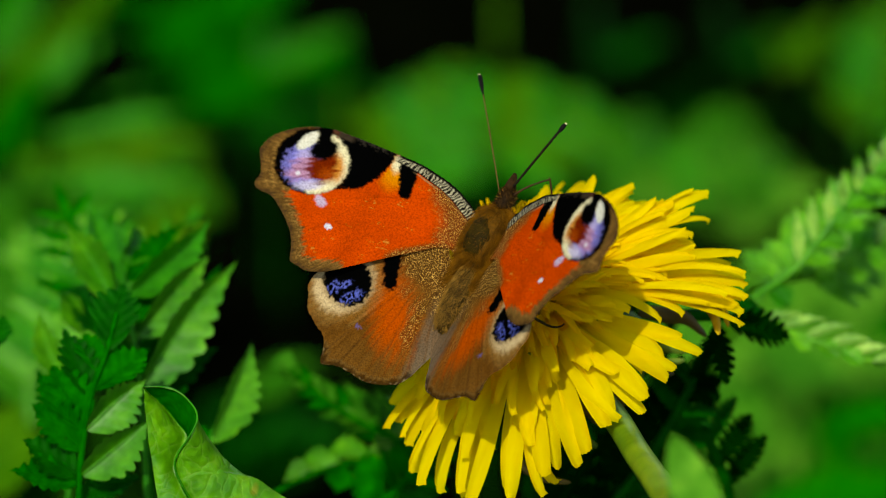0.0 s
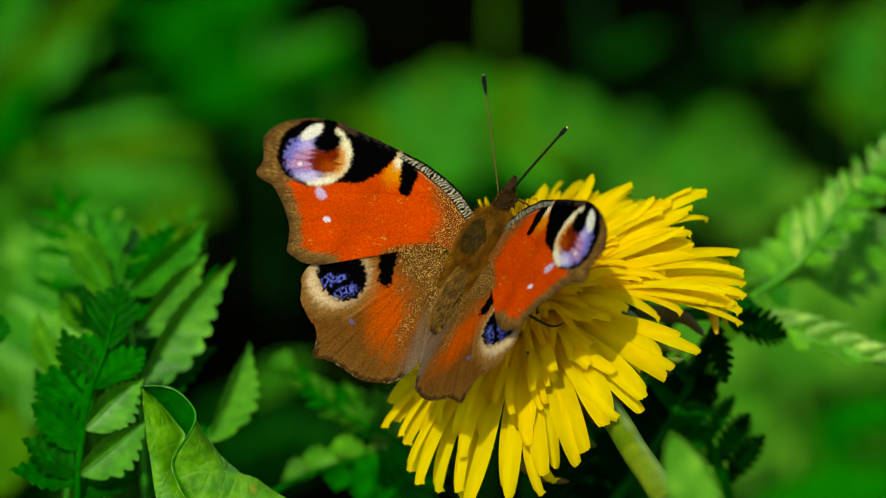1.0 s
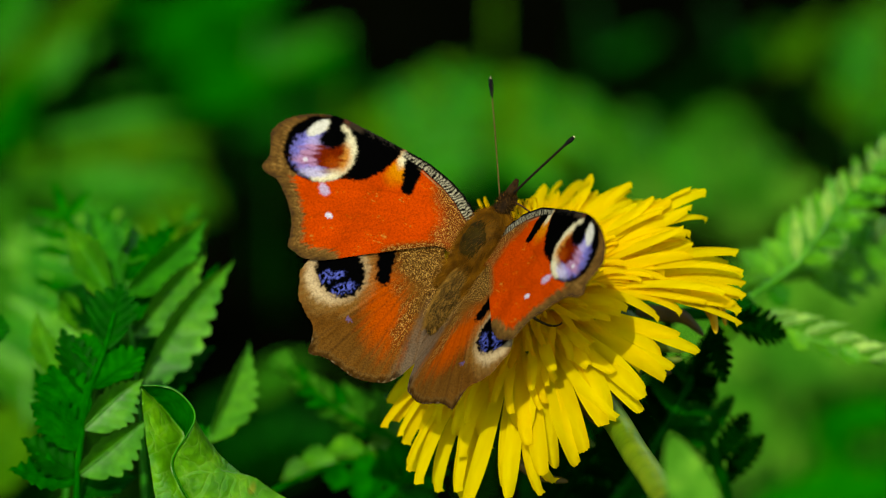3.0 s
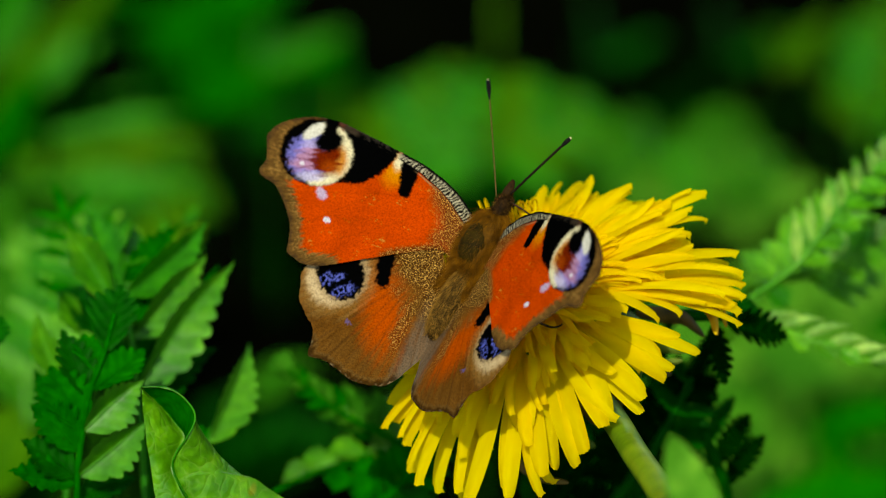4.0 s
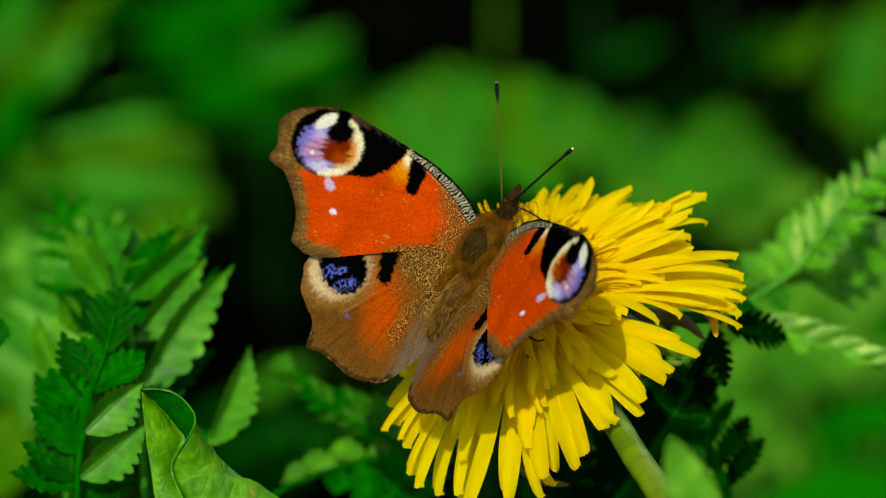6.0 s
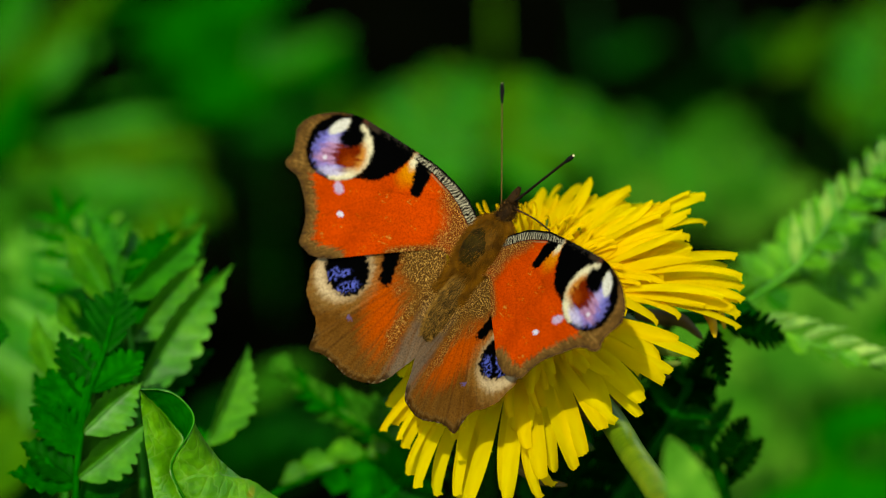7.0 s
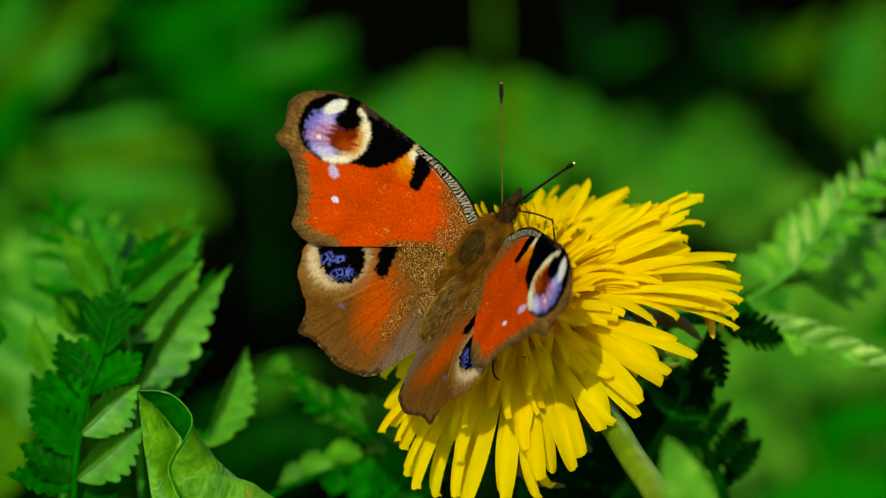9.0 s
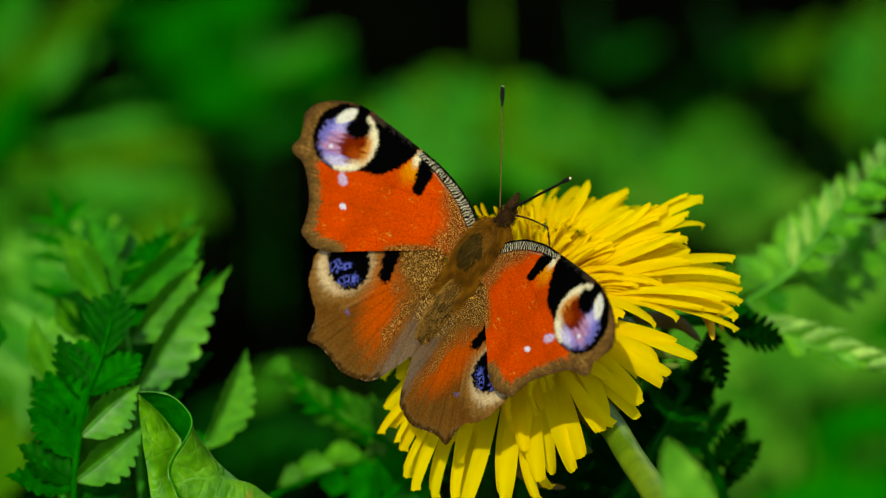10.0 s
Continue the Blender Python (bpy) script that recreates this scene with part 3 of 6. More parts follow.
def lobed_leaf(label, rib, leaflets, rib_mat, seed, thick=0.5, root=None):
    """A pinnate leaf; leaflets: foot, tip, half width in mm, lobes, material, fold, lean of its face (right, up)."""
    rng = random.Random(seed)
    leaf = new("pinnate_leaf")
    origin = Vector(rib[0])
    leaf.location = origin
    pts = spline(rib, 26)
    low = Vector((pts[0].x if root is None else root, pts[0].y + 0.06, -0.003))
    pts = bezier([low, Vector((low.x, low.y, pts[0].z * 0.8)), pts[0]], 12)[:-1] + pts
    v, f = tube([p - origin for p in pts], [thick * MM * (1 - 0.75 * max(0, i - 12) / len(pts)) for i in range(len(pts))], 8)
    child("rib", mesh_of("rib", v, f, rib_mat), leaf)
    for foot, tip, half, lobes, mat, fold, lean in leaflets:
        face = FACING + RIGHT * lean[0] + UP * lean[1]
        bow, sag = rng.uniform(-0.05, 0.05), rng.uniform(0.0, 0.12)
        blade = child("leaflet", lobed_blade(foot, tip, face, half * 1.4 * MM, lobes, mat, fold, sag, bow, origin, rng, 0.30 if fold > 0.75 else 0.45), leaf)
        way = Vector(tip) - Vector(foot)
        up = (face - way * face.dot(way) / way.length_squared).normalized()
        out = way.normalized().cross(up)
        line = []
        for i in range(12):
            q = 0.94 * i / 11
            line.append(Vector(foot) - origin + way * q + up * (0.0001 - sag * way.length * q * q) + out * bow * way.length * math.sin(math.pi * q))
        tv, tf = tube(line, [0.00020 - 0.000012 * i for i in range(12)], 6)
        child("midrib", mesh_of("midrib", tv, tf, mat), blade)
    return tagged(leaf, label, "leaf", "toothed pinnate leaves")


def feather(rib, count, size, angle, normal, lift=0.0, start=0.14):
    """Feet and tips of leaflets in pairs along a bent rib."""
    pts = bezier(rib, 60)
    out = []
    for k in range(count):
        s = start + (0.96 - start) * k / (count - 1)
        p = pts[int(s * 59)]
        d = (pts[min(59, int(s * 59) + 1)] - pts[int(s * 59) - 1]).normalized()
        up = Vector(normal)
        up = (up - d * up.dot(d)).normalized()
        side = d.cross(up)
        l = size * (1.1 - 0.65 * s)
        for g in (1, -1):
            a = radians(angle)
            out.append((p, p + (d * math.cos(a) + side * (g * math.sin(a)) + up * lift).normalized() * l))
    out.append((pts[56], pts[59] + (pts[59] - pts[55]).normalized() * size * 0.5))
    return out


def build_near_leaves():
    # dark leaf at the front of the clump, two leaflets painted sunlit
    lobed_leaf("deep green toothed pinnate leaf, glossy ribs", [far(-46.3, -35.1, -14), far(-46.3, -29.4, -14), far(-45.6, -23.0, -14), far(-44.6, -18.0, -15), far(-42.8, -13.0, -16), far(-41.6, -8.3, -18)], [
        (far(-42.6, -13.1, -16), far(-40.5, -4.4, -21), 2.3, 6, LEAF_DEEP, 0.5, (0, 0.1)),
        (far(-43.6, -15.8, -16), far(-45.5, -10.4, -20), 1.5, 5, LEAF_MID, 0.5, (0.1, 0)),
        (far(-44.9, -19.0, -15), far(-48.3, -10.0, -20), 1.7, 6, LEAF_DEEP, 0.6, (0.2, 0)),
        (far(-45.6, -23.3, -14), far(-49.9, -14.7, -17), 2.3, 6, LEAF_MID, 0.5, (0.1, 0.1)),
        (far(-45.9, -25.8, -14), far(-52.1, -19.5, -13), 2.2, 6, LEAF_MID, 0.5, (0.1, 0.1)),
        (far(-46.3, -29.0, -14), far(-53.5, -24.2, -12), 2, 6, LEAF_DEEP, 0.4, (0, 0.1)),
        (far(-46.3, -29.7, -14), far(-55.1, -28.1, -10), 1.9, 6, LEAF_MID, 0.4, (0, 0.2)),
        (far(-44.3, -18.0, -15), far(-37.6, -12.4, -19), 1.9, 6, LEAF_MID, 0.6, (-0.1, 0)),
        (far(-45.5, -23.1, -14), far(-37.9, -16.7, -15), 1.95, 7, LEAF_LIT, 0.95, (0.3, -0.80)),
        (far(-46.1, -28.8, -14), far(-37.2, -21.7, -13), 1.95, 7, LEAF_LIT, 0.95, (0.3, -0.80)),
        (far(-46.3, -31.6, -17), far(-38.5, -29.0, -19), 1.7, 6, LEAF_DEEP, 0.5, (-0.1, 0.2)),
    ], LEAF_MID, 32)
    # leaf behind it, sun and shade put into its leaflets' greens
    lobed_leaf("green toothed pinnate leaf, sun and shade painted by leaflet, folded leaflets", [far(-37.6, -33.0, -30), far(-38.1, -24.4, -30), far(-38.6, -17.6, -30), far(-39.3, -11.5, -32), far(-40.2, -6.2, -34), far(-41.1, -2.2, -36)], [
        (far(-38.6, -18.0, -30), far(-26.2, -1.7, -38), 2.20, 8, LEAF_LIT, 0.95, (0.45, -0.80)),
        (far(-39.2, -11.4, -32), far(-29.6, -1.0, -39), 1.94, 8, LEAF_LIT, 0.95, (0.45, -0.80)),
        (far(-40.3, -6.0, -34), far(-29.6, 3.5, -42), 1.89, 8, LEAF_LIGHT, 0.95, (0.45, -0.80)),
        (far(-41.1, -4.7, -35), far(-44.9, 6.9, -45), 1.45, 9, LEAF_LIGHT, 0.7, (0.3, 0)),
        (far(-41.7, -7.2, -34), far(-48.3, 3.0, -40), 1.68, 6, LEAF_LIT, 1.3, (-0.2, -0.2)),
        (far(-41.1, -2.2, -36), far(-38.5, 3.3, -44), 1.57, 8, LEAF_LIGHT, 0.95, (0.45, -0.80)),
        # extra leaflets, the darker ones standing in for shaded halves
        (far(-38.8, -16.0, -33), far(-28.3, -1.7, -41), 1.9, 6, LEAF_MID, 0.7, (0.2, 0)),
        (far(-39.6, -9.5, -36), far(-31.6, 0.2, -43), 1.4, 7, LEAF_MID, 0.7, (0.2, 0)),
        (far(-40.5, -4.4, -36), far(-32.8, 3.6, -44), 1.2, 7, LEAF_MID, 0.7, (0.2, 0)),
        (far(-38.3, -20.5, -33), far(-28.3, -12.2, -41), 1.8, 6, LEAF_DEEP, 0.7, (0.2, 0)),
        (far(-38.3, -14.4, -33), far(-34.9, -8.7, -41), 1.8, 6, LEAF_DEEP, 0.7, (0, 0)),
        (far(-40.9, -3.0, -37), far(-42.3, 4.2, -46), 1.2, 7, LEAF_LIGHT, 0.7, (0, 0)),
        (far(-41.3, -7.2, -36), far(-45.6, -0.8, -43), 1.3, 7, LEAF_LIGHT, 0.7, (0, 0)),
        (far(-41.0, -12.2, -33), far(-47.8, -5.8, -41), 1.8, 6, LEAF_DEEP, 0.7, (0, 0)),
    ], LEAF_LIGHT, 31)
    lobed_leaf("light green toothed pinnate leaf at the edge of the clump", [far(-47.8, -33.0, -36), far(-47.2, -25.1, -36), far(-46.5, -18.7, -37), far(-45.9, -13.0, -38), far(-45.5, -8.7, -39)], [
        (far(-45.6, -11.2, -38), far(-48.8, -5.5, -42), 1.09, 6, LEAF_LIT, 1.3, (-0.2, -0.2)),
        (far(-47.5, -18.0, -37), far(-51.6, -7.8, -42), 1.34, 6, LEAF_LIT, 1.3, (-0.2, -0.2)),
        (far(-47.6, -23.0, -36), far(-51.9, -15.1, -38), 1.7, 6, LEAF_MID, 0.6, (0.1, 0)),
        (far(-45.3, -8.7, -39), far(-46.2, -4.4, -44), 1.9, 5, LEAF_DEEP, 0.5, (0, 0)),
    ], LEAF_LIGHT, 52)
    lobed_leaf("narrow leaf painted sunlit green behind the curled leaf", [far(-31.2, -35.1, -34), far(-30.9, -30.1, -34), far(-30.1, -25.8, -34), far(-29.2, -22.6, -35)], [
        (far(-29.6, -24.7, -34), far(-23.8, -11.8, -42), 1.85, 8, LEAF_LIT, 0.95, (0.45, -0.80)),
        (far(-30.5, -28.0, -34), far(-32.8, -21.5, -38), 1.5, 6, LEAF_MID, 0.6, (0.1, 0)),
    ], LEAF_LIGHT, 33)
    lobed_leaf("dark green leaf tip at the edge of the clump", [far(-59.9, -20.1, -22), far(-58.1, -15.1, -22), far(-57.1, -12.6, -22)], [
        (far(-57.3, -13.0, -22), far(-55.8, -8.4, -24), 1.3, 5, LEAF_DEEP, 0.4, (0, 0)),
    ], LEAF_MID, 34, root=-0.09)
    rib = [far(-41.0, -13.0, -62), far(-42.8, -5.8, -64), far(-45.6, -1.2, -66), far(-47.7, 4.2, -70)]
    compound_leaf("light green toothed pinnate leaf behind the clump", rib, feather(rib, 6, 0.012, 50, FACING), [LEAF_LIGHT, LEAF_MID], FACING, 53, width=0.12)
    rib = [far(-41.0, -11.5, -70), far(-42.1, -5.8, -72), far(-43.1, -0.8, -75), far(-44.6, 3.5, -80)]
    compound_leaf("light green toothed pinnate leaf in sun, out of focus", rib, feather(rib, 7, 0.011, 48, FACING), [LEAF_LIGHT, LEAF_FRESH], FACING, 70, width=0.15, teeth=6)
    rib = [far(-39.2, -9.4, -76), far(-37.4, -4.4, -78), far(-35.6, -0.8, -80), far(-32.8, 2.8, -84)]
    compound_leaf("light green toothed pinnate leaf in sun, out of focus", rib, feather(rib, 6, 0.009, 44, FACING), [LEAF_LIGHT, LEAF_OLIVE], FACING, 71, width=0.15, teeth=6)
    rib = [far(-47.8, -18.0, -115), far(-49.6, -11.5, -117), far(-50.3, -5.8, -119), far(-49.6, -0.1, -123)]
    compound_leaf("light green toothed pinnate leaf in sun, out of focus", rib, feather(rib, 7, 0.01, 46, FACING), [LEAF_LIGHT, LEAF_FRESH], FACING, 72, width=0.15, teeth=6)
    rib = [far(-52.1, -23.0, -175), far(-52.8, -15.8, -177), far(-52.4, -8.7, -179), far(-53.5, -1.5, -183)]
    compound_leaf("light green toothed pinnate leaf in sun, out of focus", rib, feather(rib, 7, 0.013, 46, FACING), [LEAF_SOFT, LEAF_FRESH], FACING, 73, width=0.15, teeth=6)
    # blurred leaves under the butterfly
    lobed_leaf("soft green feathery leaf behind the dandelion", [far(-1.4, -27.3, -50), far(-5.7, -24.6, -50), far(-9.2, -22.9, -50), far(-13.5, -20.5, -50), far(-17.4, -17.5, -50), far(-19.6, -15.3, -50)], [
        (far(-5.7, -24.6, -50), far(-7.1, -18.0, -56), 1.05, 5, LEAF_SHEEN, 0.7, (0.03, 0.1)),
        (far(-5.7, -24.6, -50), far(-10.7, -24.0, -51), 1.00, 5, LEAF_SOFT, 0.8, (0, 0.2)),
        (far(-7.1, -24.0, -50), far(-8.9, -17.8, -56), 1.01, 5, LEAF_SOFT, 0.7, (0.02, 0.1)),
        (far(-7.1, -24.0, -50), far(-11.8, -23.4, -51), 0.96, 5, LEAF_MID, 0.8, (0, 0.2)),
        (far(-8.9, -23.0, -50), far(-10.8, -17.3, -56), 0.97, 5, LEAF_SOFT, 0.7, (0.07, 0.1)),
        (far(-8.9, -23.0, -50), far(-13.3, -22.6, -51), 0.92, 5, LEAF_SOFT, 0.8, (0, 0.2)),
        (far(-10.7, -22.1, -50), far(-12.9, -16.8, -56), 0.93, 5, LEAF_SOFT, 0.7, (0.25, 0.1)),
        (far(-10.7, -22.1, -50), far(-14.8, -21.4, -51), 0.88, 5, LEAF_SHEEN, 0.8, (0, 0.2)),
        (far(-12.4, -21.2, -50), far(-15.2, -16.3, -56), 0.89, 5, LEAF_MID, 0.7, (0.24, 0.1)),
        (far(-12.4, -21.2, -50), far(-16.3, -21.0, -51), 0.84, 5, LEAF_SOFT, 0.8, (0, 0.2)),
        (far(-14.1, -20.2, -50), far(-16.9, -15.7, -56), 0.85, 5, LEAF_SOFT, 0.7, (0.09, 0.1)),
        (far(-14.1, -20.2, -50), far(-17.6, -19.9, -51), 0.80, 5, LEAF_MID, 0.8, (0, 0.2)),
        (far(-15.7, -18.9, -50), far(-18.6, -14.9, -56), 0.81, 5, LEAF_SOFT, 0.7, (0.25, 0.1)),
        (far(-15.7, -18.9, -50), far(-18.9, -18.2, -51), 0.76, 5, LEAF_MID, 0.8, (0, 0.2)),
        (far(-17.1, -17.7, -50), far(-20.3, -14.2, -56), 0.77, 5, LEAF_MID, 0.7, (0.07, 0.1)),
        (far(-17.1, -17.7, -50), far(-20.1, -17.0, -51), 0.72, 5, LEAF_SOFT, 0.8, (0, 0.2)),
        (far(-18.5, -16.5, -50), far(-22.1, -13.3, -56), 0.73, 5, LEAF_SOFT, 0.7, (0.28, 0.1)),
        (far(-18.5, -16.5, -50), far(-21.2, -16.0, -51), 0.68, 5, LEAF_SOFT, 0.8, (0, 0.2)),
        (far(-18.9, -16.0, -50), far(-21.8, -13.3, -53), 1.2, 5, LEAF_SOFT, 0.6, (0, 0)),
    ], LEAF_MID, 35)
    lobed_leaf("pale green feathery leaf behind the dandelion", [far(-2.8, -25.2, -50), far(-6.4, -26.0, -50), far(-12.1, -27.2, -50), far(-16.7, -28.6, -48), far(-22.1, -31.3, -46), far(-24.2, -33.7, -45)], [
        (far(-6.4, -26.0, -50), far(-11.5, -28.5, -50), 1.3, 5, LEAF_MID, 0.6, (0, 0.1)),
        (far(-9.2, -26.6, -50), far(-15.7, -26.0, -53), 1.3, 6, LEAF_LIT, 1, (0, 0.2)),
        (far(-12.8, -27.5, -50), far(-19.2, -27.7, -51), 1.3, 6, LEAF_LIT, 1, (0, 0.2)),
        (far(-15.7, -28.4, -50), far(-20.6, -29.6, -49), 1.2, 5, LEAF_SHEEN, 0.9, (0, 0.2)),
        (far(-5.7, -26.0, -50), far(-9.9, -25.7, -50), 1.4, 5, LEAF_SHEEN, 0.7, (0, 0.1)),
        (far(-12.8, -27.6, -50), far(-13.9, -30.9, -48), 1.4, 5, LEAF_MID, 0.6, (0, 0)),
        (far(-9.2, -26.9, -50), far(-9.9, -30.9, -48), 1.4, 5, LEAF_SHEEN, 0.6, (0, 0)),
        (far(-4.9, -26.6, -50), far(-6.4, -30.9, -48), 1.5, 5, LEAF_SHEEN, 0.6, (0, 0)),
    ], LEAF_MID, 36)
    # feathery leaves at the dandelion's far side, glare painted as pale leaflets
    lobed_leaf("feathery leaf with narrow leaflets, sun glare painted pale green", [far(36.5, -8.1, -42), far(39.0, -6.2, -44), far(44.4, -2.4, -46), far(48.7, 3.0, -46), far(52.9, 8.0, -48), far(57.2, 13.5, -50)], [
        (far(44.7, -1.7, -46), far(44.3, 4.8, -50), 0.56, 4, LEAF_GLARE, 0.9, (-0.1, 0.1)),
        (far(46.5, 0.8, -46), far(46.4, 6.7, -50), 0.56, 4, LEAF_GLARE, 0.9, (-0.1, 0.1)),
        (far(48.4, 3.0, -46), far(48.4, 8.2, -50), 0.56, 4, LEAF_GLARE, 0.9, (-0.1, 0.1)),
        (far(50.2, 5.2, -46), far(50.2, 9.6, -50), 0.56, 4, LEAF_GLARE, 0.9, (-0.1, 0.1)),
        (far(52.1, 7.2, -46), far(52.4, 10.9, -50), 0.56, 4, LEAF_GLARE, 0.9, (-0.1, 0.1)),
        (far(54.0, 9.3, -46), far(54.4, 12.6, -50), 0.56, 4, LEAF_GLARE, 0.9, (-0.1, 0.1)),
        (far(55.5, 11.0, -46), far(56.1, 14.2, -50), 0.56, 4, LEAF_GLARE, 0.9, (-0.1, 0.1)),
        (far(44.9, -1.8, -46), far(48.9, -1.0, -48), 1.2, 5, LEAF_FRESH, 0.6, (0.1, 0)),
        (far(46.5, 0.5, -46), far(51.2, 0.8, -48), 1.2, 5, LEAF_FRESH, 0.6, (0.1, 0)),
        (far(48.4, 2.9, -46), far(53.2, 3.3, -48), 1.2, 5, LEAF_FRESH, 0.6, (0.1, 0)),
        (far(50.4, 5.3, -46), far(55.2, 6.2, -48), 1.2, 5, LEAF_FRESH, 0.6, (0.1, 0)),
        (far(52.2, 7.3, -46), far(57.2, 8.3, -48), 1.2, 5, LEAF_FRESH, 0.6, (0.1, 0)),
        (far(54.2, 9.6, -46), far(58.8, 10.6, -48), 1.2, 5, LEAF_FRESH, 0.6, (0.1, 0)),
    ], LEAF_FRESH, 37, root=0.026)
    lobed_leaf("green feathery leaf with narrow leaflets", [far(38.7, -7.2, -54), far(41.7, -4.4, -56), far(44.5, -2.7, -58), far(49.1, -1.8, -58), far(53.7, -0.1, -59), far(58.7, 3.0, -60)], [
        (far(46.2, -2.4, -58), far(47.4, 0.8, -61), 0.9, 5, LEAF_FRESH, 0.9, (0, 0.1)),
        (far(49.1, -1.8, -58), far(50.8, 1.8, -61), 0.65, 5, LEAF_GLARE, 0.9, (0, 0.1)),
        (far(51.9, -0.8, -58), far(54.1, 2.9, -61), 0.9, 5, LEAF_FRESH, 0.9, (0, 0.1)),
        (far(54.8, 0.8, -58), far(56.8, 4.2, -61), 0.65, 5, LEAF_GLARE, 0.9, (0, 0.1)),
        (far(46.9, -2.4, -58), far(49.7, -5.2, -60), 1.2, 5, LEAF_FRESH, 0.6, (0, 0)),
        (far(49.8, -1.8, -58), far(53.4, -4.4, -60), 1.2, 5, LEAF_FRESH, 0.6, (0, 0)),
        (far(52.7, -0.5, -58), far(56.5, -3.1, -60), 1.2, 5, LEAF_FRESH, 0.6, (0, 0)),
        (far(55.1, 0.8, -58), far(59.4, -0.8, -60), 1.2, 5, LEAF_FRESH, 0.6, (0, 0)),
        (far(48.7, -2.1, -58), far(52.2, -2.2, -60), 1.2, 5, LEAF_FRESH, 0.6, (0, 0)),
        (far(43.7, -3.0, -58), far(40.1, 1.3, -64), 1.2, 5, LEAF_FRESH, 0.6, (0, 0)),
        (far(42.2, -3.8, -58), far(37.2, -0.1, -64), 1.2, 5, LEAF_FRESH, 0.6, (0, 0)),
        (far(40.8, -5.0, -56), far(43.7, -7.6, -56), 1.2, 5, LEAF_LIGHT, 0.6, (0, 0)),
    ], LEAF_FRESH, 38, root=0.026)
    lobed_leaf("feathery leaf beside the dandelion, sun glare painted pale green", [far(36.5, -8.4, -34), far(39.7, -9.4, -36), far(43.7, -10.8, -38), far(48.7, -12.5, -38), far(53.7, -14.3, -39), far(59.4, -16.0, -40)], [
        (far(42.2, -10.2, -38), far(48.4, -8.8, -41), 0.56, 4, LEAF_GLARE, 0.9, (0, 0.25)),
        (far(45.4, -11.4, -38), far(51.7, -9.8, -41), 0.56, 4, LEAF_GLARE, 0.9, (0, 0.25)),
        (far(48.4, -12.4, -38), far(54.2, -11.4, -41), 0.56, 4, LEAF_GLARE, 0.9, (0, 0.25)),
        (far(51.2, -13.4, -38), far(56.5, -12.5, -41), 0.56, 4, LEAF_GLARE, 0.9, (0, 0.25)),
        (far(54.0, -14.4, -38), far(59.4, -13.8, -41), 0.56, 4, LEAF_GLARE, 0.9, (0, 0.25)),
        (far(39.7, -9.5, -38), far(45.1, -7.8, -41), 0.56, 4, LEAF_GLARE, 0.9, (0, 0.25)),
        (far(43.7, -10.8, -38), far(46.2, -13.1, -38), 0.9, 4, LEAF_FRESH, 0.6, (0, 0)),
        (far(46.8, -11.9, -38), far(49.8, -14.0, -38), 0.9, 4, LEAF_FRESH, 0.6, (0, 0)),
        (far(49.8, -13.0, -38), far(52.9, -14.8, -38), 0.9, 4, LEAF_FRESH, 0.6, (0, 0)),
        (far(40.1, -9.7, -38), far(43.4, -11.8, -38), 0.9, 4, LEAF_FRESH, 0.6, (0, 0)),
    ], LEAF_FRESH, 39, root=0.026)
    rib = [far(42.6, -4.4, -62), far(46.5, -0.1, -64), far(50.8, 4.9, -66), far(57.2, 12.6, -70)]
    compound_leaf("green feathery leaf behind the pale one", rib, feather(rib, 9, 0.0085, 46, FACING), [LEAF_FRESH], FACING, 61, root=0.03, width=0.17, teeth=5, depth=0.25)
    rib = [far(43.7, -3.7, -66), far(48.7, -3.0, -68), far(53.7, -0.8, -70), far(60.1, 2.0, -74)]
    compound_leaf("green feathery leaf behind the pale one", rib, feather(rib, 8, 0.0085, 46, FACING), [LEAF_FRESH], FACING, 62, root=0.03, width=0.17, teeth=5, depth=0.25)
    # leaves under the flower, its shade painted in with dark greens
    compound_leaf("toothed leaf under the flower, shade painted in blackish green", [far(30.4, -8.5, -23), far(34.0, -8.5, -23), far(36.9, -8.9, -25)], [(far(34.1, -9.6, -23), far(35.6, -17.2, -21)), (far(35.4, -9.2, -24), far(43.6, -11.1, -29)), (far(36.5, -8.5, -25), far(40.4, -6.4, -32)), (far(34.7, -10.6, -23), far(32.2, -14.2, -21))], [LEAF_SHADE, LEAF_DEEP], FACING, 40, root=0.026, width=0.24)
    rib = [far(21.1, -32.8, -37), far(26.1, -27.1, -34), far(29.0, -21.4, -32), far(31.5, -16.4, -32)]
    compound_leaf("toothed leaf low under the flower, its shade painted blackish green", rib, feather(rib, 8, 0.0085, 58, FACING), [LEAF_SHADE, LEAF_SHADE, LEAF_DEEP], FACING, 41, root=0.026, width=0.34)
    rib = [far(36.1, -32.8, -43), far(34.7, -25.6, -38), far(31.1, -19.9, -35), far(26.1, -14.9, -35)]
    compound_leaf("toothed leaf under the flower, shade painted in blackish green", rib, feather(rib, 7, 0.0085, 58, FACING), [LEAF_SHADE, LEAF_SHADE, LEAF_DEEP], FACING, 45, root=0.026, width=0.26)
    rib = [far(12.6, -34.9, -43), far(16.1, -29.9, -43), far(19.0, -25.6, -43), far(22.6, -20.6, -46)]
    compound_leaf("toothed leaf beside the stem, shade painted in blackish green", rib, feather(rib, 6, 0.009, 60, FACING), [LEAF_SHADE, LEAF_DEEP, LEAF_SHADE], FACING, 42, width=0.24)
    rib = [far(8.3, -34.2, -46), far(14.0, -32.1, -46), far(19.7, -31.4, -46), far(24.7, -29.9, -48)]
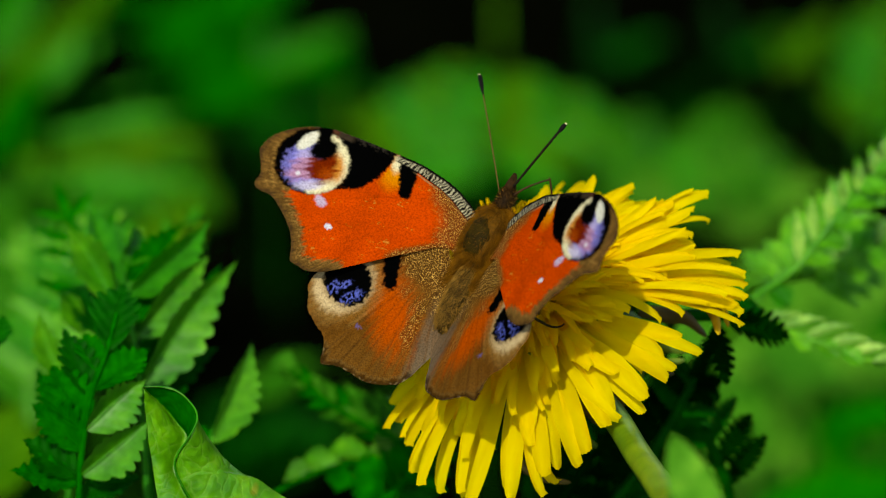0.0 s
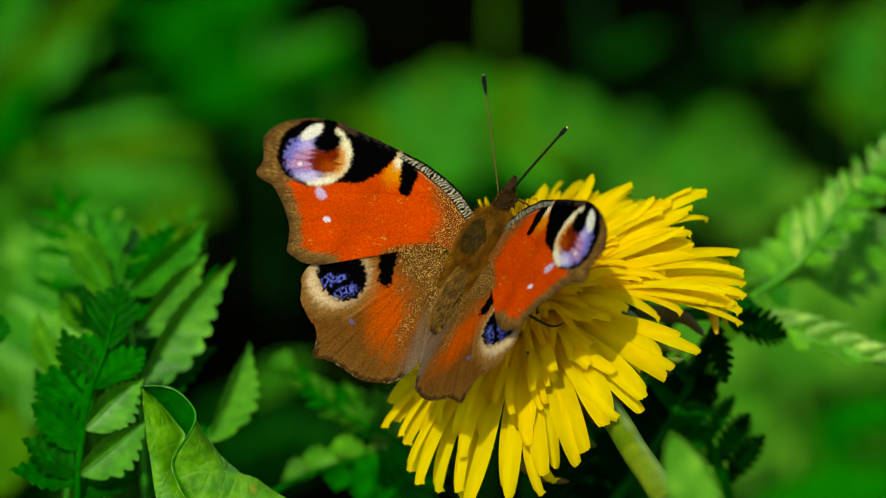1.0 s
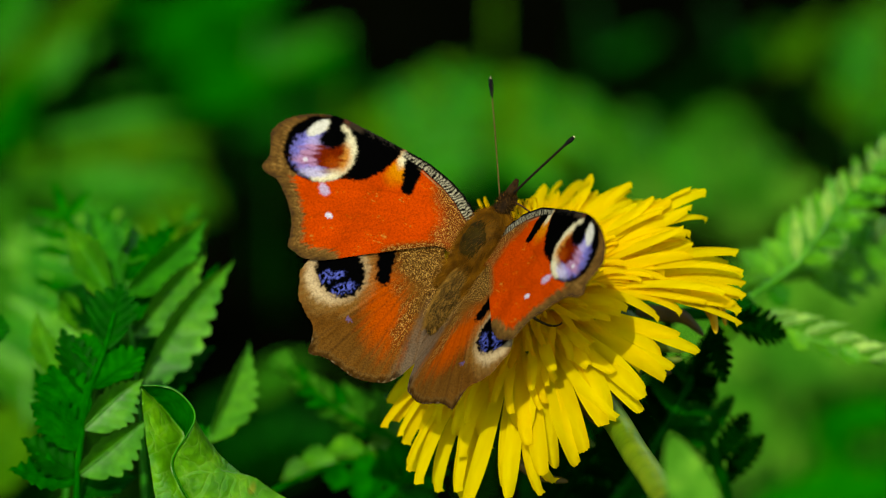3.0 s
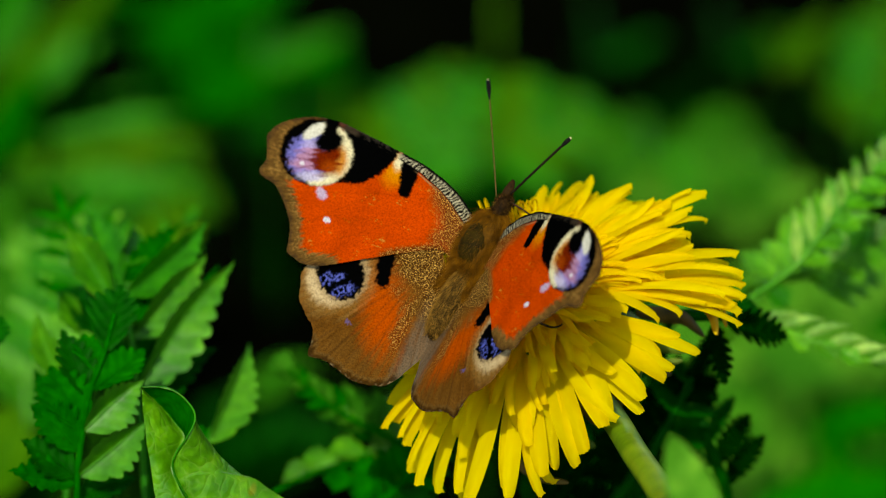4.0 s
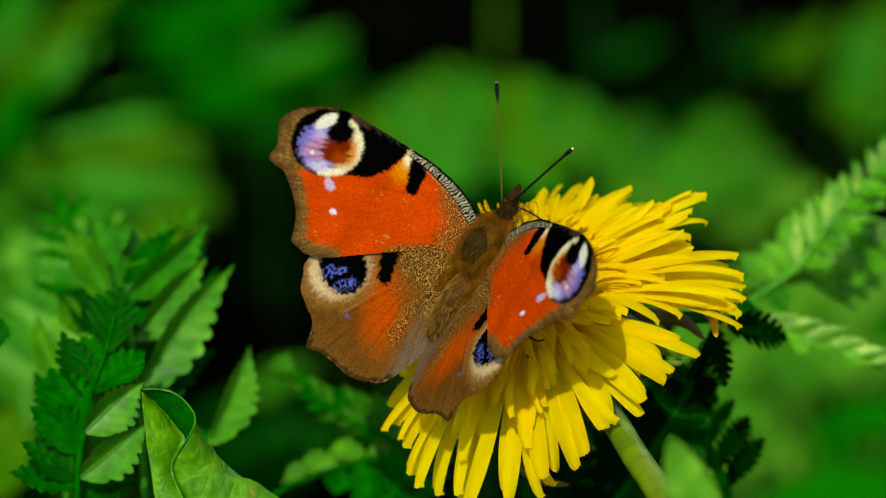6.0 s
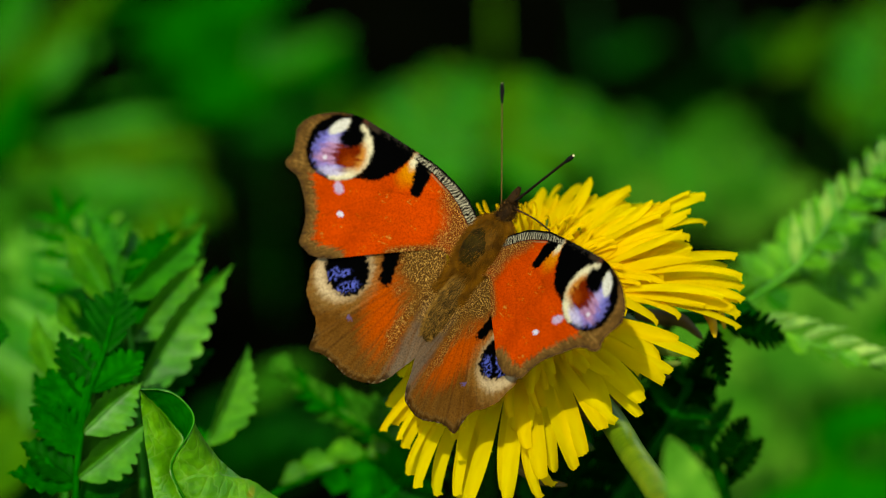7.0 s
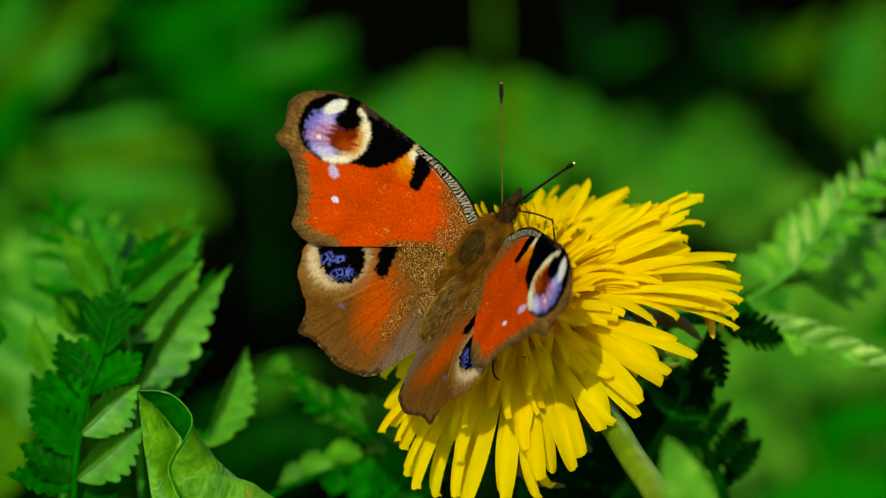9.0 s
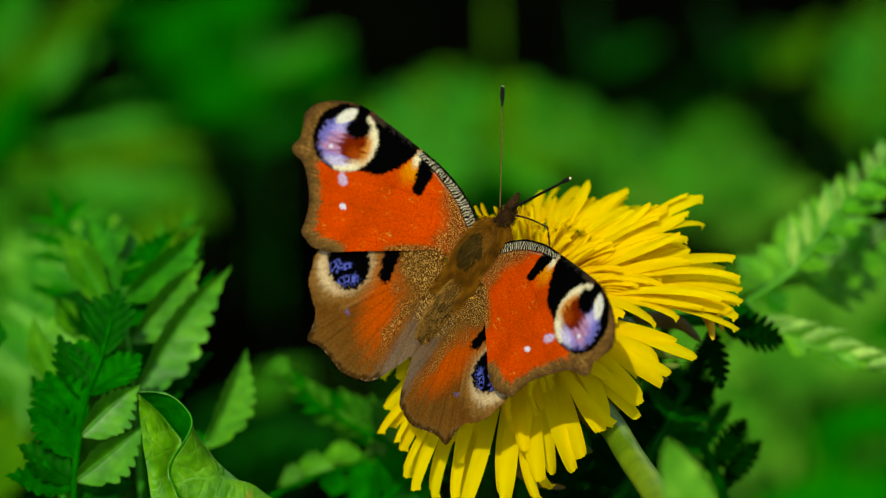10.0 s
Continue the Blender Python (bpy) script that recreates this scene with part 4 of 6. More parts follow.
    compound_leaf("toothed leaf low beside the stem, shade painted in deep green", rib, feather(rib, 6, 0.008, 60, FACING), [LEAF_SHADE, LEAF_DEEP], FACING, 43, width=0.24)
    rib = [far(-11.7, -34.9, -43), far(-7.4, -32.1, -43), far(-4.6, -29.2, -43), far(-1.7, -25.6, -46)]
    compound_leaf("deep green toothed leaf below the petals", rib, feather(rib, 6, 0.008, 60, FACING), [LEAF_DEEP, LEAF_MID], FACING, 44, width=0.24)


build_near_leaves()


def build_curled_leaf():
    """A broad leaf whose tip rolls over: left face, hollow, rolled rim, outer face."""
    leaf = new("curled_leaf")
    origin = far(-34.6, -32.8, -3)
    leaf.location = origin
    left = spline([far(-34.9, -39.2, -3), far(-35.7, -34.9, -2), far(-36.6, -30.6, -1), far(-37.1, -27.1, 0), far(-37.5, -24.9, 0), far(-37.7, -23.1, 0), far(-37.9, -21.4, 0), far(-38.1, -19.6, 0), far(-38.1, -18.5, 1), far(-38.2, -17.6, 1)], 55)
    hollow = spline([far(-28.5, -39.2, -5), far(-31.0, -34.2, -3), far(-33.3, -30.5, -2), far(-34.3, -27.9, -2), far(-33.9, -26.1, -3), far(-32.7, -24.0, -4), far(-34.0, -22.1, -4), far(-35.6, -20.1, -3), far(-37.1, -18.7, -1), far(-38.2, -17.6, 1)], 55)
    rim = spline([far(-28.3, -39.2, -4), far(-30.7, -34.2, -1), far(-33.1, -30.4, 1), far(-34.2, -27.8, 2), far(-33.8, -26.0, 3), far(-32.4, -23.9, 4), far(-31.4, -21.7, 4), far(-32.1, -19.8, 3), far(-34.6, -17.8, 2), far(-38.2, -17.6, 1)], 55)
    right = spline([far(-11.7, -39.2, -9), far(-17.4, -33.5, -8), far(-21.1, -31.1, -6), far(-24.1, -29.1, -4), far(-25.6, -28.6, -4), far(-28.6, -25.9, -2), far(-31.1, -22.2, 0), far(-31.9, -19.9, 1), far(-34.5, -17.9, 1), far(-38.2, -17.6, 1)], 55)
    v, m = [], 25
    for k in range(55):
        a, b, c, d = left[k], hollow[k], rim[k], right[k]
        for j in range(m):
            s = j / (m - 1) * 3
            q = [a, b, c, d]
            i = min(2, int(s))
            f = s - i
            f = f * f * (3 - 2 * f) * 0.35 + f * 0.65
            p = q[i].lerp(q[i + 1], f)
            bulge = math.sin(math.pi * f) * (0.0010 if i == 2 else 0.0004)
            v.append(p + TOWARD * bulge + UP * 0.0002 * noise.noise((k * 0.4, j * 0.5, 0)) - origin)
    me = mesh_of("blade", v, grid_faces(55, m), LEAF_CURL)
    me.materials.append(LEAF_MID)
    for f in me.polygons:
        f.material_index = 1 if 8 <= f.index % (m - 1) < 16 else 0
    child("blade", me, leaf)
    tv, tf = tube([p - origin + TOWARD * 0.0001 for p in rim], [0.00014] * 55, 6)
    child("rim", mesh_of("rim", tv, tf, LEAF_LIGHT), leaf, "pale rolled leaf edge")
    foot = Vector((0.02, 0.03, -origin.z - 0.003))
    tv, tf = tube(bezier([foot, foot * 0.3, far(-32.4, -38.9, -6) - origin], 10), [0.0011] * 10, 7)
    child("stalk", mesh_of("stalk", tv, tf, LEAF_MID), leaf)
    tagged(leaf, "light green leaf with its tip curled over, veined", "leaf")


build_curled_leaf()


def build_far_leaves():
    # sun and shade are put into the greens: light, mid, deep, near black
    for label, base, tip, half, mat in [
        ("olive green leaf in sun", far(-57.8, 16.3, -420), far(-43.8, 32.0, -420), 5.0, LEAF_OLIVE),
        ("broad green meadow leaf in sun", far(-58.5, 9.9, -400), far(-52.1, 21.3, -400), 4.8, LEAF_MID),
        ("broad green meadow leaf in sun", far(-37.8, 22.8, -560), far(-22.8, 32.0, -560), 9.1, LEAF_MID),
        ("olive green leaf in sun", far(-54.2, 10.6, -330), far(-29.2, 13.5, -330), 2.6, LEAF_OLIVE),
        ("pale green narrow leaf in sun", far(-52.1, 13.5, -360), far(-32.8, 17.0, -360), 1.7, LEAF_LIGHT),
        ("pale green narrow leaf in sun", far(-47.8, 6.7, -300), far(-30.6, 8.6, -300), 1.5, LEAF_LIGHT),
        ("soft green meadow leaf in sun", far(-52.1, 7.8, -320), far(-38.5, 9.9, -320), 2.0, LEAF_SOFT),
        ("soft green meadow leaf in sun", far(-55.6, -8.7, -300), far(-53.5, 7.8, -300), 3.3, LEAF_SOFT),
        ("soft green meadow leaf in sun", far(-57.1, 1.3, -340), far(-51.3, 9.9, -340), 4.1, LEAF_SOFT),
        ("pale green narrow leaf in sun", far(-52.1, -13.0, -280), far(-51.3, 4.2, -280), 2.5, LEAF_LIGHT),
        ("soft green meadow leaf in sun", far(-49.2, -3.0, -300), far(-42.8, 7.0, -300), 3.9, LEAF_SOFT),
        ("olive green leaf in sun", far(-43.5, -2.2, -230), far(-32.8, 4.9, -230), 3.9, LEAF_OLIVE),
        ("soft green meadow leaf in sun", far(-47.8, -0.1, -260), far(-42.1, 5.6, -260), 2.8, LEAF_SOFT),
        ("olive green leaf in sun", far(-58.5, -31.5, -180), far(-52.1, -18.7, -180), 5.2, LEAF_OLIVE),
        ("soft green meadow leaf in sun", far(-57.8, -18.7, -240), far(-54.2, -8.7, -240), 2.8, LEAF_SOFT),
        ("meadow leaf with half shade painted in deep green", far(-26.3, 14.2, -500), far(-10.6, 19.2, -500), 3.9, LEAF_DEEP),
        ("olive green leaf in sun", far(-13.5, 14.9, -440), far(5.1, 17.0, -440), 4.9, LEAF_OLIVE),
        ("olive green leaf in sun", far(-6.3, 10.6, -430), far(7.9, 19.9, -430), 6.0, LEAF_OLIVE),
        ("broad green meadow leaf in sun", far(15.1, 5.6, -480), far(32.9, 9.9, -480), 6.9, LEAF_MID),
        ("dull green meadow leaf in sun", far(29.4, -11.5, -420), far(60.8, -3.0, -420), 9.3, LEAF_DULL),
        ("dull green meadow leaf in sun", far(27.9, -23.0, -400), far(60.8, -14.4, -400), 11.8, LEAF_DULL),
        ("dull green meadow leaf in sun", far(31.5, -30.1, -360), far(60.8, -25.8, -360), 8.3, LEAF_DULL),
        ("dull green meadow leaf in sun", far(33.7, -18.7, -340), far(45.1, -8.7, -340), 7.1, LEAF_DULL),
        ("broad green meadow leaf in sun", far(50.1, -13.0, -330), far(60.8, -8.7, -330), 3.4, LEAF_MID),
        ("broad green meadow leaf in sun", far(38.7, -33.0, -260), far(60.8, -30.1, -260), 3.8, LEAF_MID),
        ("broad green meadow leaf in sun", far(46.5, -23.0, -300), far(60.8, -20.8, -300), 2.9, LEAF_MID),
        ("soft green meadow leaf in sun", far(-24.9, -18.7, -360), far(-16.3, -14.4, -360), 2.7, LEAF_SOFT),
        # near-black leaves added where the gaps between plants are shaded
        ("near-black leaf standing in for a shaded gap", far(15.8, -33.0, -420), far(27.9, -23.0, -420), 5.4, LEAF_SHADE),
        ("near-black leaf standing in for a shaded gap", far(-49.9, 15.3, -320), far(-32.1, 19.9, -320), 2.0, LEAF_SHADE),
        ("near-black leaf standing in for a shaded gap", far(-45.6, 27.0, -380), far(-35.6, 29.9, -380), 2.3, LEAF_SHADE),
        ("near-black leaf standing in for a shaded gap", far(-34.9, 13.8, -400), far(-22.8, 16.7, -400), 1.9, LEAF_SHADE),
        ("near-black leaf standing in for a shaded gap", far(20.8, 13.5, -560), far(36.5, 16.7, -560), 1.9, LEAF_SHADE),
        ("near-black leaf standing in for a shaded gap", far(37.9, 15.3, -560), far(49.4, 17.8, -560), 1.9, LEAF_SHADE),
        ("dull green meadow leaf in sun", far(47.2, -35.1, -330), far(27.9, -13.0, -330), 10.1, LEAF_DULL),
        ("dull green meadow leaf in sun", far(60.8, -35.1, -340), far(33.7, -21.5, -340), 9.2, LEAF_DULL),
        ("near-black leaf standing in for a shaded gap", far(25.8, 17.0, -520), far(35.8, 24.2, -520), 3.1, LEAF_SHADE),
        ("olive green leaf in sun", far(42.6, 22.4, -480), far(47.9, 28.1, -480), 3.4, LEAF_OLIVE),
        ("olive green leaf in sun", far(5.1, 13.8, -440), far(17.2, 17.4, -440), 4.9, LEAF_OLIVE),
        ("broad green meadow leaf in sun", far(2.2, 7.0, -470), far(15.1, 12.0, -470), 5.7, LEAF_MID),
        ("meadow leaf with half shade painted in deep green", far(-24.9, -28.0, -420), far(-12.1, -23.0, -420), 4.4, LEAF_DEEP),
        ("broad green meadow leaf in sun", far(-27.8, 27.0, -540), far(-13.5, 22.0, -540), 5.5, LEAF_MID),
        ("meadow leaf with half shade painted in deep green", far(19.4, 23.5, -560), far(26.5, 26.3, -560), 2.7, LEAF_DEEP),
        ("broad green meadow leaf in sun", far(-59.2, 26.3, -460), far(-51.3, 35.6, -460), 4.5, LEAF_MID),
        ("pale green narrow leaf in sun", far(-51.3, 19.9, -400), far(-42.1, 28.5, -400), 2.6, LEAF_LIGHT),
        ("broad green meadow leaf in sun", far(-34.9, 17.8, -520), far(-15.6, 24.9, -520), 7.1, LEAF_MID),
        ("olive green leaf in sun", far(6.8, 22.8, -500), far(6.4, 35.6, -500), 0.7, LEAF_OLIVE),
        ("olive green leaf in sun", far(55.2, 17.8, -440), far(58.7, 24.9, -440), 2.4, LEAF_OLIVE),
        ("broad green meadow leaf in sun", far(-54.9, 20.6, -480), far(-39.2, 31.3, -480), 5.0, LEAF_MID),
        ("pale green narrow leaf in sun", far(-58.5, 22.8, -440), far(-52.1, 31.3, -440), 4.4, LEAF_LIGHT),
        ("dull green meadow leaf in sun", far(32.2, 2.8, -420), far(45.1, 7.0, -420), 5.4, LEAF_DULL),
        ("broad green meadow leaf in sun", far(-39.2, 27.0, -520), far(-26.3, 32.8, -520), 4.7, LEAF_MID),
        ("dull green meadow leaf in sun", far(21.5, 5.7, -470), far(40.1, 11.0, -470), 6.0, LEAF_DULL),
        ("meadow leaf with half shade painted in deep green", far(35.8, 23.5, -540), far(42.9, 27.0, -540), 3.1, LEAF_DEEP),
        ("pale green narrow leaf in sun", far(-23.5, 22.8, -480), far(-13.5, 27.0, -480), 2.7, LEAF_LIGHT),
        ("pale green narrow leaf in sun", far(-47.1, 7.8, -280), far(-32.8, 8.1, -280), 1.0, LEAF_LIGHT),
        ("smooth green leaf beside the stem, out of focus", far(33.4, -39.1, 80), far(28.7, -23.6, 74), 2.9, LEAF_DULL),
    ]:
        if half > 2.6 and (tip - EYE).normalized().dot(UP) > 0.0:
            # broken up into leaflets
            way, side = tip - base, (tip - base).cross(TOWARD).normalized() * half * MM
            rib = [base, base + way * 0.33 + side * 0.3, base + way * 0.66 - side * 0.2, tip]
            compound_leaf(label, rib, feather(rib, 8, half * 1.7 * MM, 34, FACING), [mat], FACING, int(half * 10), width=0.24, teeth=4, group="meadow leaves")
        else:
            broad_leaf(label, base, tip, half * MM, mat, FACING + Vector((0.1, 0, 0)))


build_far_leaves()


def build_far_fronds():
    """Feathery leaves well behind the flower."""
    rng = random.Random(77)
    # sunny and dim lists are lit and shaded copies of the leaf green
    sunny, mid, dim = [LEAF_OLIVE, LEAF_LIGHT, LEAF_LIGHT], [LEAF_MID, LEAF_SOFT, LEAF_DEEP], [LEAF_DEEP, LEAF_SHADE]
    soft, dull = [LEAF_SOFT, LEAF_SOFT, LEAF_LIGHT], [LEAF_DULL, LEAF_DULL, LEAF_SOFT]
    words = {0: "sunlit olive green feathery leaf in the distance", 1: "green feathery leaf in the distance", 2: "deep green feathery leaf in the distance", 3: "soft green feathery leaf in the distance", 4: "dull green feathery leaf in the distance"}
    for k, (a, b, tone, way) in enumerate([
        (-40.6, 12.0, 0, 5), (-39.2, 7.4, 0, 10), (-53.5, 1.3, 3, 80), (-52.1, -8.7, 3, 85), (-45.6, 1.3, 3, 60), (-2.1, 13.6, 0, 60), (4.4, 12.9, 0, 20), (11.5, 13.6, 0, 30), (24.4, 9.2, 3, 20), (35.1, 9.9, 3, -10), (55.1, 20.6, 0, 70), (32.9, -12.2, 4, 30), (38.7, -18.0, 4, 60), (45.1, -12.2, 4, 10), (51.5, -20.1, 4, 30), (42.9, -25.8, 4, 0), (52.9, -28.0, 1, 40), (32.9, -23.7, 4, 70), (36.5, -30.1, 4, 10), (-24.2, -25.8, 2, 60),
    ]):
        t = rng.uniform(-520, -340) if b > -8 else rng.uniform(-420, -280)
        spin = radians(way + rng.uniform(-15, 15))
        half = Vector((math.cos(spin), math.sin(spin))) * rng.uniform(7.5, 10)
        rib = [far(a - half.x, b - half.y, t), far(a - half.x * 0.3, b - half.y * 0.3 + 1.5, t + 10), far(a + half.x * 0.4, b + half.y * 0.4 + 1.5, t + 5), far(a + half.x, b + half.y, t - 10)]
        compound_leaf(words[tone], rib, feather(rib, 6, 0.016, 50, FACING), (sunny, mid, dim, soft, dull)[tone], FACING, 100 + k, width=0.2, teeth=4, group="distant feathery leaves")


build_far_fronds()


# ---- butterfly ----
def value_noise(x, y, cell, seed):
    """Smooth noise from 0 to 1 on a lattice of that cell size."""
    x, y = x / cell + 531.7, y / cell + 313.3
    i, j = np.floor(x), np.floor(y)
    fx, fy = x - i, y - j
    fx, fy = fx * fx * (3 - 2 * fx), fy * fy * (3 - 2 * fy)

    def corner(a, b):
        h = np.sin(a * 127.1 + b * 311.7 + seed * 74.7) * 43758.5453
        return h - np.floor(h)

    top = corner(i, j) * (1 - fx) + corner(i + 1, j) * fx
    low = corner(i, j + 1) * (1 - fx) + corner(i + 1, j + 1) * fx
    return top * (1 - fy) + low * fy


def step(x, a, b):
    """0 where x is below a, 1 above b, smooth between."""
    t = np.clip((x - a) / (b - a), 0, 1)
    return t * t * (3 - 2 * t)


def spot(u, v, cu, cv, ru, rv, turn=0.0):
    """Distance from a tilted ellipse's centre, 1 on its edge."""
    c, s = math.cos(radians(turn)), math.sin(radians(turn))
    x, y = u - cu, v - cv
    return np.hypot((x * c + y * s) / ru, (-x * s + y * c) / rv)


def to_segment(u, v, a, b):
    """Distance to the segment a b and the way along it."""
    ax, ay, bx, by = *a, *b
    t = np.clip(((u - ax) * (bx - ax) + (v - ay) * (by - ay)) / ((bx - ax) ** 2 + (by - ay) ** 2), 0, 1)
    return np.hypot(u - ax - t * (bx - ax), v - ay - t * (by - ay)), t


def inside(u, v, poly, soft):
    """Soft mask of a polygon."""
    hit = np.zeros(u.shape, bool)
    near = np.full(u.shape, 99.0)
    for (x0, y0), (x1, y1) in zip(poly, poly[1:] + poly[:1]):
        cross = ((y0 > v) != (y1 > v)) & (u < (x1 - x0) * (v - y0) / (y1 - y0 + 1e-12) + x0)
        hit ^= cross
        near = np.minimum(near, to_segment(u, v, (x0, y0), (x1, y1))[0])
    return step(np.where(hit, near, -near), -soft, soft)


def coat(base, mask, colour):
    return base * (1 - mask[..., None]) + np.array(colour) * mask[..., None]


FORE_EDGE = [(-3.2, 1.6), (-1.6, 2.5), (0.3, 3.5), (2.8, 4.3), (6.4, 4.9), (9.5, 5.0), (12.9, 5.0), (16.8, 5.0), (19.8, 4.8), (22.5, 4.0), (24.9, 2.6), (26.4, 1.0), (26.9, -0.6), (26.2, -2.0), (25.5, -3.4), (25.7, -5.0), (24.5, -5.6), (23.0, -5.7), (21.2, -6.8), (19.4, -8.4), (17.9, -10.2), (17.2, -11.9), (16.7, -12.9), (15.6, -13.2), (14.4, -13.4), (13.0, -13.1), (11.5, -12.4), (8.5, -10.2), (5.2, -7.8), (2.2, -5.6), (-0.6, -3.8), (-3.0, -4.2)]
HIND_EDGE = [(4.6, -1.5), (9.0, -4.0), (13.5, -7.2), (17.5, -10.6), (19.0, -13.0), (18.6, -14.8), (17.9, -16.4), (16.4, -18.0), (14.6, -19.3), (13.9, -20.9), (13.5, -22.8), (11.6, -22.6), (9.5, -22.9), (7.2, -23.5), (5.0, -23.4), (2.7, -22.6), (1.5, -21.3), (0.7, -19.6), (-0.4, -17.2), (-1.0, -14.8), (-0.9, -12.5), (0.2, -9.5), (1.5, -6.5)]

FORE_CAMBER = (-0.1203, 2.90, 0.78, -1.23, 3.33, 2.10)
HIND_CAMBER = (0.0515, -1.01, 3.18, -1.42, 2.62, -0.37)
BROWN, CREAM, BLACK, ORANGE = (0.125, 0.060, 0.014), (0.82, 0.70, 0.42), (0.0010, 0.0010, 0.0010), (0.56, 0.050, 0.0008)
LILAC, PINK, MAROON, WHITE = (0.20, 0.18, 0.56), (0.50, 0.24, 0.38), (0.16, 0.014, 0.001), (0.74, 0.68, 0.76)


def edge_distance(u, v, line):
    d = np.full(u.shape, 99.0)
    for a, b in zip(line, line[1:]):
        d = np.minimum(d, to_segment(u, v, a, b)[0])
    return d


def fore_pattern(u, v):
    """Colours of the forewing's upper side and, last, how thickly gold scales are strewn."""
    ju = u + (value_noise(u, v, 0.22, 1) - 0.5) * 0.35
    jv = v + (value_noise(u, v, 0.22, 2) - 0.5) * 0.35
    big = value_noise(u, v, 2.5, 3)
    c = np.ones((*u.shape, 3)) * np.array(ORANGE) * (0.80 + 0.25 * big + 0.12 * value_noise(np.arctan2(v - 2.0, u + 6.0) * 40, np.hypot(u, v) * 0.2, 1.0, 18))[..., None]
    c = coat(c, step(value_noise(u + v * 0.5, v * 2.2, 0.30, 5) * value_noise(u * 0.4, v, 0.8, 6), 0.60, 0.72) * 0.7, (0.62, 0.22, 0.03))
    # brown outer margin
    margin = edge_distance(u, v, FORE_EDGE[9:27]) + (value_noise(u, v, 0.5, 7) - 0.5) * 0.5
    wide = 1.75 + 0.2 * step(-v, 9.5, 12.5)
    fan = np.arctan2(v - 1.0, u - 2.0)
    rays = value_noise(fan * 150, np.hypot(u - 2, v - 1) * 0.5, 1.0, 15)
    fine = value_noise(fan * 420, np.hypot(u - 2, v - 1) * 0.9, 1.0, 16)
    tone = (np.array(BROWN) * (0.62 + 0.45 * value_noise(u, v, 0.5, 8) + 0.35 * rays + 0.2 * fine)[..., None])
    margin = margin + (rays - 0.5) * 0.9
    m = np.maximum(1 - step(margin, wide - 0.5, wide + 0.35), step(u + 0.12 * v, 20.2, 20.7) * step(v, -5.2, -4.4))
    c = c * (1 - m[..., None]) + tone * m[..., None]
    c = coat(c, (1 - step(margin, 0.1, 0.5)) * 0.6, (0.03, 0.018, 0.010))
    c = coat(c, step(fine, 0.45, 0.8) * m * step(margin, 0.6, 1.4) * 0.7, (0.36, 0.19, 0.045))
    # black field by the front edge
    c = coat(c, inside(ju, jv, [(18.0, 5.3), (9.9, 5.2), (10.1, 3.6), (10.9, 1.5), (12.3, -0.6), (14.2, -1.7), (17.0, -2.6), (18.0, 0.0)], 0.16), BLACK)
    dusk = step(value_noise(u, v, 0.2, 10) + (v - 4.6) * 0.7, 0.45, 0.8) * step(u, 10, 12)
    c = coat(c, dusk * 0.7, (0.035, 0.027, 0.02))
    c = coat(c, step(v, 4.1, 4.4) * step(u, 15.5, 16.5) * 0.9, (0.045, 0.03, 0.018))
    # cream wedge running into yellow and orange
    r = np.hypot((ju - 9.3) * 1.05, (jv - 4.3) * 0.62)
    wedge = inside(ju, jv, [(10.1, 5.0), (8.4, 5.0), (7.9, 2.6), (7.6, -0.6), (11.8, -0.8), (10.7, 1.5), (10.1, 3.2)], 0.25)
    c = coat(c, wedge * (1 - step(r, 1.2, 3.1)) * 0.9, (0.70, 0.25, 0.006))
    c = coat(c, wedge * (1 - step(r, 0.5, 1.35)), CREAM)
    # black bar
    d, t = to_segment(ju, jv, (7.8, 3.7), (7.0, 0.7))
    c = coat(c, 1 - step(d, 1.25 - 0.45 * t - 0.15, 1.25 - 0.45 * t + 0.15), BLACK)
    # eye: black rim, cream ring on the inner side, coloured middle
    eye = spot(ju, jv, 19.85, 0.15, 4.95, 4.35, -8)
    c = coat(c, 1 - step(eye, 0.95, 1.04), BLACK)
    ring = spot(ju, jv, 19.2, 0.2, 4.25, 4.1, -8)
    outer = step(u - 0.30 * v, 19.6, 20.6)
    c = coat(c, (1 - step(ring, 0.93, 1.04)) * (1 - outer), CREAM)
    core = spot(ju, jv, 20.3, -0.5, 3.3, 3.15, -20)
    mid = 1 - step(core + (value_noise(u, v, 0.35, 14) - 0.5) * 0.25, 0.82, 1.04)
    speck = value_noise(u, v, 0.17, 11)
    lines = value_noise((v + 0.35 * u) * 1.0, u * 0.25, 0.32, 17)
    shade = np.array(LILAC) * (0.6 + 0.9 * speck)[..., None]
    c = c * (1 - mid[..., None]) + shade * mid[..., None]
    c = coat(c, mid * step(speck, 0.5, 0.7) * step(core, 0.55, 0.95) * 0.9, (0.012, 0.008, 0.06))
    c = coat(c, (1 - step(spot(ju, jv, 20.2, -1.0, 2.5, 2.0, -25) + (lines - 0.5) * 0.5, 0.55, 1.15)) * 0.95, PINK)
    c = coat(c, (1 - step(spot(ju, jv, 20.9, 0.9, 1.9, 0.75, -31), 0.3, 1.1)) * 0.6, (0.58, 0.46, 0.72))
    c = coat(c, (1 - step(spot(ju, jv, 18.9, -2.8, 2.2, 0.8, -22), 0.4, 1.2)) * 0.85, (0.60, 0.52, 0.72))
    c = coat(c, (1 - step(spot(ju, jv, 16.9, 0.5, 1.6, 2.5, -31), 0.45, 1.15)) * 0.95, (0.60, 0.20, 0.012))
